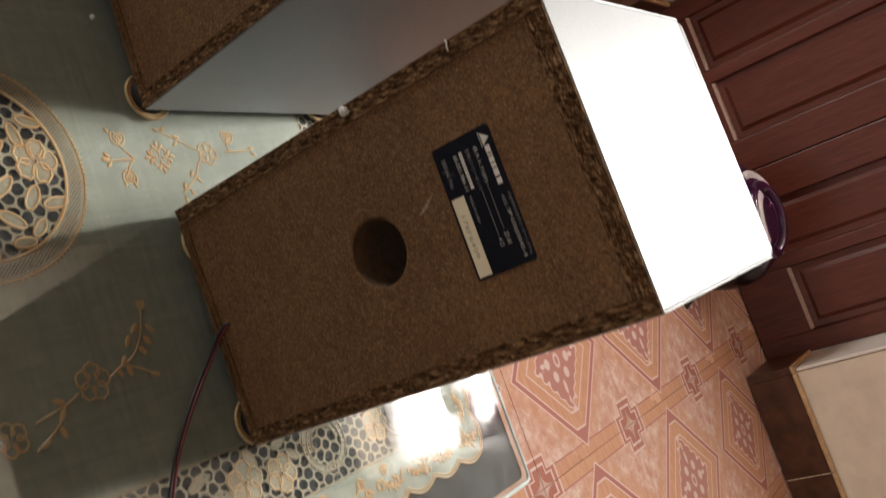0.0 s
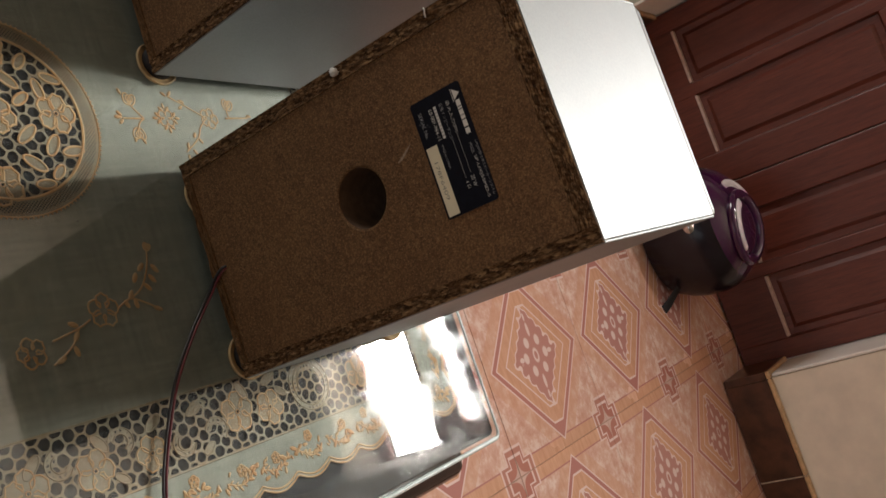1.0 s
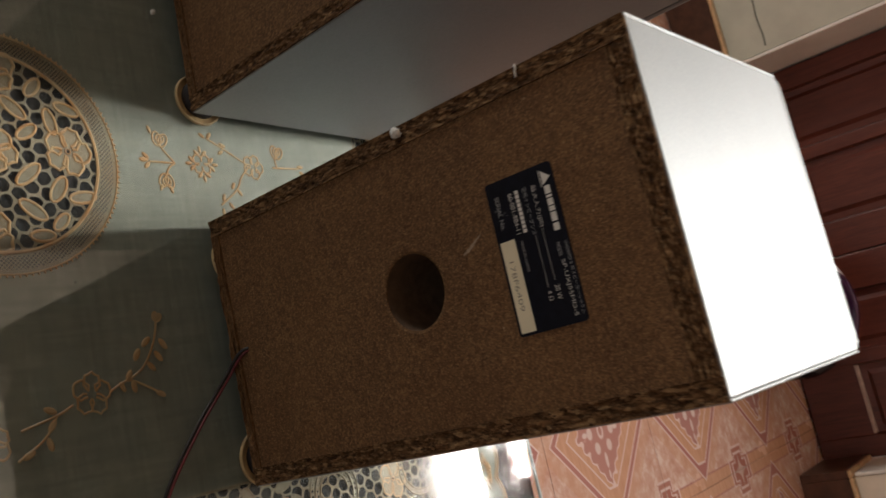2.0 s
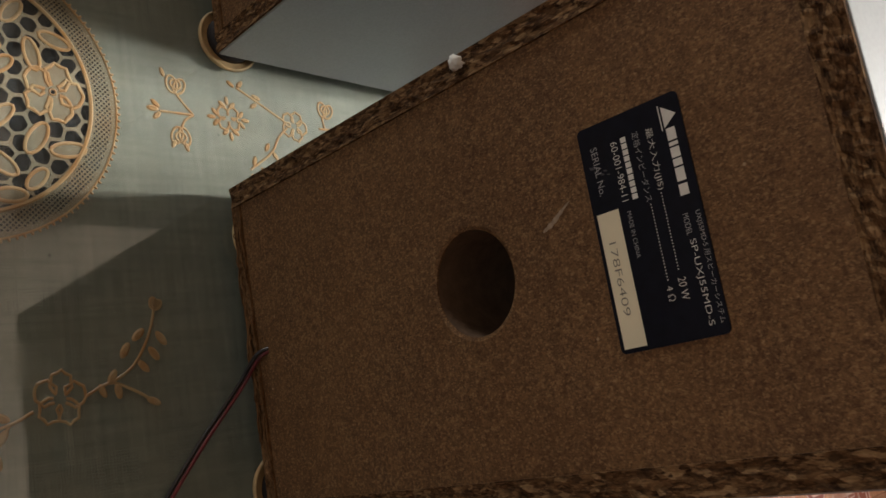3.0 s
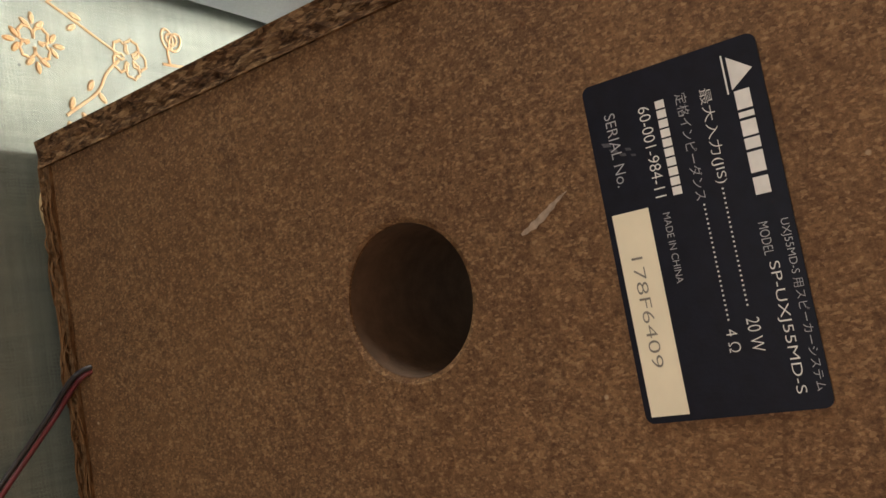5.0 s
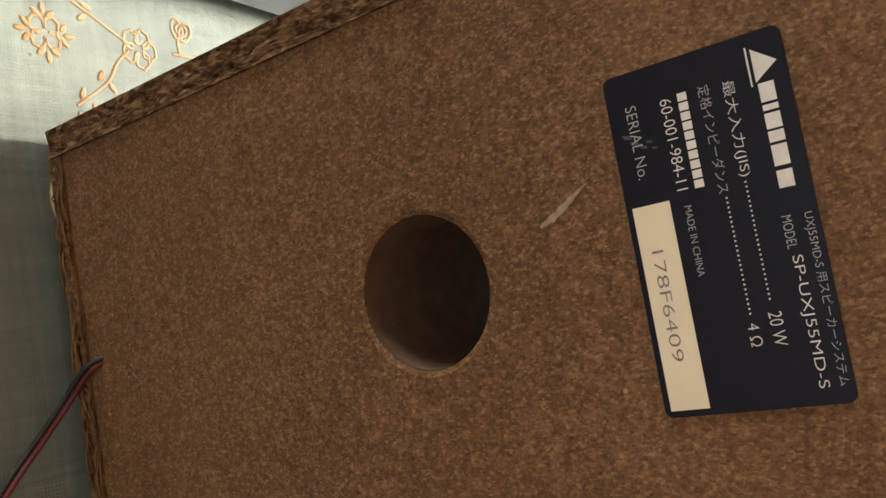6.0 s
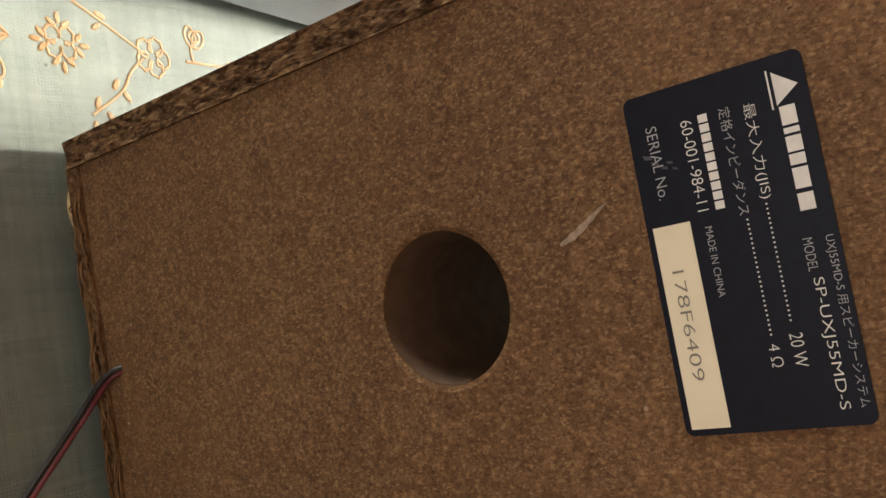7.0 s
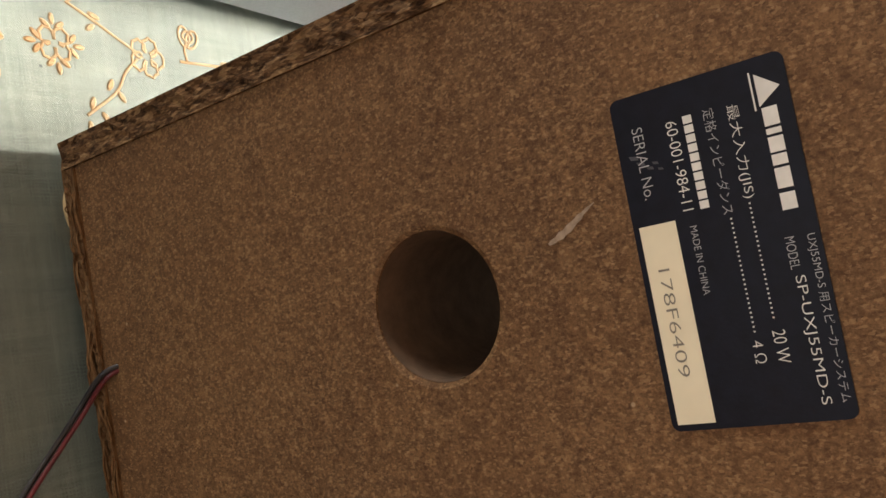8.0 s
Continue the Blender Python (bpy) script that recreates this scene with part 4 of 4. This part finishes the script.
    for x in (BX0, BX1):
        tube([(x, y, c) for y in np.arange(-0.30, BY0 if x == BX0 else BY1, 0.01)], 0.0004, False, 5, bm, 0.7)
    for y in (BY0, BY1):
        tube([(x, y, c) for x in np.arange(-0.49, BX0 if y == BY0 else BX1, 0.01)], 0.0004, False, 5, bm, 0.7)
    part("band_edge", bm, LACE, tc)

    def sprig(name, stems, flowers=(), buds=(), leaves=(), feather=False):
        bm = bmesh.new()
        if feather:
            # Satin stitches laid along the stems and round the petals.
            for s in stems:
                line = smooth_line([(x, y, c) for x, y in s], 6)
                for k, (p, q) in enumerate(zip(line[:-1], line[1:])):
                    t = math.atan2(q[1] - p[1], q[0] - p[0])
                    side = 1 if k % 2 else -1
                    w = t + side * (0.75 + 0.2 * math.sin(k * 2.3))
                    size = 0.0021 + 0.0006 * math.sin(k * 1.9 + p[0] * 700)
                    flat_leaf(bm, p[0] + size * math.cos(w), p[1] + size * math.sin(w), size, size * 0.36, w, z + 0.0001, 0.0004)
            for x, y, r, a, n in flowers:
                for k in range(3 * n):
                    w = a + (k + 0.3 * math.sin(k * 2.1)) * math.tau / (3 * n)
                    flat_leaf(bm, x + r * (0.72 + 0.12 * math.sin(k * 1.7)) * math.cos(w), y + r * (0.72 + 0.12 * math.sin(k * 1.7)) * math.sin(w), 0.26 * r, 0.11 * r, w, z + 0.0001, 0.0004)
        for s in stems:
            tube(smooth_line([(x, y, c) for x, y in s], 6), 0.0006, False, 6, bm, 0.5)
        for x, y, r, a, n in flowers:
            petal_ring(bm, x, y, r, a, c, n)
        for x, y, r, a in buds:
            for k, w in ((-0.62, 1.0), (0.62, 1.0), (0.0, 0.55)):
                loop_cord(bm, x + 0.42 * r * math.cos(a + k), y + 0.42 * r * math.sin(a + k), 0.56 * r * w, 0.34 * r, a + k * 0.5, c)
        for x, y, la, a in leaves:
            flat_leaf(bm, x, y, la, la * 0.48, a, z + 0.0001, 0.0005)
        part(name, bm, THREAD, tc)

    sprig("embroidered_sprig", [[(-0.0372, -0.0070), (-0.0372, -0.0230)], [(-0.0372, -0.0070), (-0.0430, -0.0120), (-0.0475, -0.0150)], [(-0.0372, -0.0070), (-0.0340, -0.0115), (-0.0290, -0.0140)]],
          buds=[(-0.0480, -0.0150, 0.0074, 2.9), (-0.0290, -0.0140, 0.0074, -0.1)], leaves=[(-0.0381, -0.0262, 0.0030, -1.6), (-0.0405, -0.0248, 0.0026, -2.3), (-0.0350, -0.0246, 0.0026, -0.8), (-0.0215, -0.0120, 0.0024, 0.3), (-0.0560, -0.0200, 0.0024, 3.4), (-0.0225, -0.0180, 0.0022, -0.5)])
    ring = [(-0.0378 + (0.0088 - abs(w) * 0.0016) * math.cos(t + w * 0.36), 0.0108 + (0.0088 - abs(w) * 0.0016) * math.sin(t + w * 0.36), 0.0023, t + w * 0.9) for t in (0.05, 1.571, 3.142, 4.712) for w in (-1, 0, 1)]
    sprig("embroidered_flower", [], flowers=[(-0.0378, 0.0108, 0.0066, 0.8, 4)], leaves=ring)
    sprig("embroidered_sprig", [[(-0.0395, 0.0430), (-0.0440, 0.0350), (-0.0484, 0.0274), (-0.0540, 0.0170)], [(-0.0370, 0.0430), (-0.0310, 0.0370), (-0.0230, 0.0320), (-0.0134, 0.0193)]],
          flowers=[(-0.0383, 0.0474, 0.0076, 0.2, 5)], leaves=[(-0.0505, 0.0272, 0.0026, 1.2), (-0.0460, 0.0252, 0.0024, -1.0), (-0.0560, 0.0190, 0.0026, 2.4), (-0.0555, 0.0140, 0.0024, -2.2), (-0.0255, 0.0300, 0.0026, 2.6), (-0.0215, 0.0340, 0.0026, 0.6), (-0.0180, 0.0220, 0.0026, 2.8), (-0.0130, 0.0265, 0.0026, 0.6), (-0.0090, 0.0200, 0.0026, 0.0)])
    sprig("embroidered_sprig", [[(-0.0393, 0.0836), (-0.0390, 0.0740), (-0.0387, 0.0625)], [(-0.0388, 0.0660), (-0.0440, 0.0655), (-0.0470, 0.0670)]], buds=[(-0.0465, 0.0672, 0.0074, 2.9)], leaves=[(-0.0405, 0.0850, 0.0026, 1.6), (-0.0360, 0.0860, 0.0026, 1.0)])
    sprig("embroidered_sprig", [[(0.0835, -0.0660), (0.0800, -0.0590), (0.0795, -0.0540), (0.0840, -0.0450), (0.0875, -0.0400)], [(0.0795, -0.0560), (0.0740, -0.0470), (0.0660, -0.0410), (0.0575, -0.0372), (0.0500, -0.0352)]],
          flowers=[(0.0832, -0.0752, 0.0100, 0.5, 5)], buds=[(0.0500, -0.0352, 0.0040, 2.7)],
          leaves=[(0.0610, -0.0430, 0.0035, 2.3), (0.0630, -0.0335, 0.0036, 0.6), (0.0690, -0.0372, 0.0035, 0.6), (0.0670, -0.0490, 0.0036, 2.6), (0.0738, -0.0420, 0.0033, 0.7), (0.0770, -0.0550, 0.0033, 2.6), (0.0825, -0.0530, 0.0034, 0.1), (0.0880, -0.0392, 0.0032, 1.1), (0.0820, -0.0592, 0.0030, 0.4)])
    sprig("embroidered_sprig", [[(0.0870, -0.0850), (0.0906, -0.0930), (0.0950, -0.1100)], [(0.0906, -0.0930), (0.1000, -0.1000), (0.1080, -0.1130)]], flowers=[(0.0990, -0.1230, 0.0085, 0.9, 5)], leaves=[(0.0880, -0.0960, 0.0034, -2.0), (0.0950, -0.0960, 0.0034, -0.6), (0.1030, -0.0980, 0.0034, 0.2), (0.1060, -0.1080, 0.0034, -1.2)])
    rnd = random.Random(5)

    def hem_leaves(u, v, n):
        """Uneven little satin leaves strewn round a point near the hem."""
        return [(u + rnd.uniform(-1, 1), v + rnd.uniform(-1, 1), rnd.uniform(0.0017, 0.0031), rnd.uniform(0, 6.3)) for _ in range(n)]
    for k in range(15):
        y = -0.235 + k * 0.031 + rnd.uniform(-0.002, 0.002)
        lv = [(0.2030 + 0.0062 * p, y + 0.014 * q, la, w) for p, q, la, w in hem_leaves(0, 0, 13)]
        bend = rnd.uniform(-0.003, 0.003)
        sprig("hem_sprig", [[(0.2000 + bend, y - 0.012), (0.2060, y), (0.2020 - bend, y + 0.012)]], flowers=[(0.1955 + bend, y + rnd.uniform(-0.006, 0.006), 0.0036, rnd.uniform(0, 1.2), 5)], leaves=lv, feather=True)
    for k in range(14):
        x = -0.225 + k * 0.031
        lv = [(x + 0.013 * p, 0.2015 + 0.0058 * q, la, w) for p, q, la, w in hem_leaves(0, 0, 11)]
        sprig("hem_sprig", [[(x - 0.010, 0.198), (x, 0.204), (x + 0.010, 0.200)]], leaves=lv, feather=True)


# ---- loose things ----
def cable():
    cb = thing("speaker_cable", "thin twin red and black cable from the loudspeaker's back", "cable")
    z = GLASS_TOP + 0.0016
    line = smooth_line([(0.0738, 0.0040, 0.5250), (0.0752, -0.0008, 0.5212), (0.0792, -0.0024, 0.5155), (0.0855, -0.0042, 0.5092), (0.0955, -0.0115, 0.5050), (0.1080, -0.0235, z), (0.1298, -0.0420, z), (0.1480, -0.0535, z), (0.1720, -0.0658, z), (0.1950, -0.0748, z), (0.2300, -0.0830, z), (0.2560, -0.0880, z + 0.0012), (0.2720, -0.0890, z - 0.010), (0.2810, -0.0890, 0.47), (0.2830, -0.0890, 0.30), (0.290, -0.10, 0.06), (0.31, -0.13, 0.006), (0.42, -0.2, 0.005)], 8)
    off = Vector((0.0005, 0.0006, 0.0004))
    part("black_core", tube([p - off for p in line], 0.0009, sides=8), BLACK_WIRE, cb, "black insulated wire", True)
    part("red_core", tube([p + off for p in line], 0.00082, sides=8), RED_WIRE, cb, "dark red insulated wire", True)


def second_cable():
    cb = thing("speaker_cable", "thin twin red and black cable from the second loudspeaker", "cable")
    z = GLASS_TOP + 0.0016
    line = smooth_line([(-0.1345, 0.0110, 0.5255), (-0.1350, 0.0060, 0.5230), (-0.1400, 0.0020, 0.5140), (-0.1500, -0.0020, 0.5060), (-0.1700, -0.0060, z), (-0.25, -0.02, z), (-0.40, -0.06, z)], 8)
    part("black_core", tube(line, 0.0009, sides=8), BLACK_WIRE, cb, "black insulated wire", True)
    part("red_core", tube([p + Vector((0.0006, -0.0014, 0.0002)) for p in line], 0.0009, sides=8), RED_WIRE, cb, "dark red insulated wire", True)


def fluff(x, y, z, r, seed, label):
    bm = bmesh.new()
    bmesh.ops.create_icosphere(bm, subdivisions=3, radius=r)
    for v in bm.verts:
        v.co *= 0.75 + 0.5 * noise.noise(v.co * 900 + Vector((seed, 0, 0)))
    bmesh.ops.transform(bm, matrix=Matrix.Translation((x, y, z)), verts=bm.verts)
    tagged(part("lint", bm, LINT, smooth=True), label, "lint")


def helmet():
    hm = thing("helmet", "glossy dark purple motorcycle helmet lying on the tiled floor", "helmet", m=pose(0.100, 2.04, 0.1375))
    hm.scale = (1.28, 1.06, 1.0)
    shell = [(0.142 * math.cos(radians(a)), 0.150 * math.sin(radians(a))) for a in range(29, 86, 7)] + [(0.001, 0.150)]
    part("shell", lathe(shell, 56), PURPLE, hm, "glossy purple shell", True)
    part("lower_shell", lathe([(0.1420 * math.cos(radians(a)), 0.150 * math.sin(radians(a))) for a in range(29, -7, -7)] + [(0.140, -0.040), (0.132, -0.080), (0.118, -0.118), (0.104, -0.134)], 56), BLACK_GLOSS, hm, "black lower shell", True)
    part("padding", lathe([(0.104, -0.134), (0.09, -0.136), (0.08, -0.08), (0.06, 0.0), (0.001, 0.03)], 40), BLACK_SOFT, hm, "black inner padding", True)
    up = Vector((0.20, -0.30, 0.93)).normalized()
    along = (Vector((1, 0, 0)) - up * up.x).normalized()
    away = up.cross(along)

    def on_shell(a, wide, deep, out=0.0):
        """A point of an oval round the top opening, laid on the shell."""
        p = up + along * (wide * math.cos(a)) + away * (deep * math.sin(a))
        p.normalize()
        return Vector((p.x * (0.142 + out), p.y * (0.142 + out), p.z * (0.150 + out)))
    part("opening_rim", tube([on_shell(k * math.tau / 48, 0.56, 0.40, 0.003) for k in range(48)], 0.012, True, 10), PURPLE, hm, "purple raised rim of the opening", True)
    bm = bmesh.new()
    rings = [[bm.verts.new(on_shell(k * math.tau / 48, 0.54 * f, 0.38 * f, 0.006 - 0.045 * (1 - f * f))) for k in range(48)] for f in (1.0, 0.85, 0.6, 0.3, 0.06)]
    for a, b in zip(rings, rings[1:]):
        for k in range(48):
            bm.faces.new((a[k], a[(k + 1) % 48], b[(k + 1) % 48], b[k]))
    bm.faces.new(rings[-1])
    part("lining", bm, BLACK_SOFT, hm, "black hollow lining", True)
    # Pale strip modelled in place of the window's highlight on the shell.
    part("shell_trim", tube([on_shell(1.9 + 1.5 * k / 16, 0.92, 0.60, 0.001) for k in range(17)], 0.010, False, 10, None, 0.5), PALE_GLOSS, hm, "pale strip painted as the shell's highlight", True)
    part("pad", tube([on_shell(3.5 + 1.9 * k / 14, 0.44, 0.29, 0.006) for k in range(15)], 0.012, False, 8, None, 0.6), PALE_GLOSS, hm, "pale lining pad at the rim", True)
    part("strap", tube(smooth_line([(0.10, -0.075, -0.09), (0.115, -0.085, -0.11), (0.128, -0.10, -0.125), (0.137, -0.115, -0.138)], 6), 0.011, sides=8, flat=0.3), BLACK_SOFT, hm, "black chin strap")
    stud = Vector((-0.1, -0.96, 0.12)).to_track_quat("Z", "X").to_matrix().to_4x4()
    part("strap_stud", lathe([(0.017, 0.134), (0.016, 0.142), (0.009, 0.147), (0.001, 0.148)], 24, m=stud), CHROME, hm, "chrome stud", True)


def green_scrap():
    bm = bmesh.new()
    bmesh.ops.create_icosphere(bm, subdivisions=4, radius=0.042)
    for v in bm.verts:
        v.co *= 0.8 + 0.5 * noise.noise(v.co * 40)
        v.co.z = max(v.co.z * 0.7 + 0.03, 0.001)
        v.co += Vector((-0.695, 1.95, 0))
    tagged(part("plastic_bag", bm, GREEN_PLASTIC), "crumpled green plastic bag on the tiled floor", "bag")


def wall_crack():
    pts = [(-0.626 - 0.03 * k, WALL_Y - 0.0005, 0.240 + 0.002 * math.sin(k * 1.7)) for k in range(26)]
    tagged(part("wall_joint", tube(pts, 0.0022, sides=5), CRACK), "dark hairline joint in the painted wall", "wall joint", kind="structure")


def stray_thread():
    z = TABLE + 0.2235
    line = smooth_line([(0.0002, -0.0006, z), (0.0018, -0.0013, z + 0.0006), (0.0034, -0.0011, z - 0.0001), (0.0052, -0.0005, z - 0.0006)], 5)
    tagged(part("thread", tube(line, 0.00042, sides=6), LINT, smooth=True), "short white thread caught on the loudspeaker's chipboard edge", "thread")


room()
skirting()
door()
coffee_table()
tablecloth()
glass_sheet()
loudspeaker(pose(0, 0, TABLE), "silver loudspeaker with raw brown back, port hole and type plate", True, ((0.0205, 0.0185), (0.0140, 0.0130)))
loudspeaker(pose(-0.2095, 0.0065, TABLE, 0, 0, -1.5), "silver loudspeaker with raw brown back, standing beside its twin", False, ((0.0115, 0.0108), (0.0115, 0.0108)))
cable()
second_cable()
fluff(0.0035, -0.0008, TABLE + 0.1560, 0.0030, 1, "white fluff caught on the loudspeaker's chipboard edge")
stray_thread()
fluff(-0.1280, -0.0060, GLASS_TOP + 0.0006, 0.0018, 7, "white fluff on the glass over the cloth")
helmet()
green_scrap()
wall_crack()


# ---- floor of patterned tiles ----
def floor():
    fl = tagged(part("floor", box(-3.35, 3.35, -5.35, 2.41, -0.10, -0.0025), GROUT), "floor of red and orange patterned ceramic tiles", "floor", kind="structure")
    p = 0.395
    me = None
    for i in range(-9, 9):
        for j in range(-12, 4):
            x, y = 0.249 + i * p, 1.193 + j * p
            if abs(x) > 2.7 or y > 2.6:
                continue
            if me is None:
                ob = part("floor_tile", box(-p / 2 + 0.0008, p / 2 - 0.0008, -p / 2 + 0.0008, p / 2 - 0.0008, -0.008, 0.0, 0.0008, 1), TILE, fl)
                me = ob.data
            else:
                ob = new("floor_tile", me)
                ob.parent = fl
            ob.location = (x, y, 0)


floor()
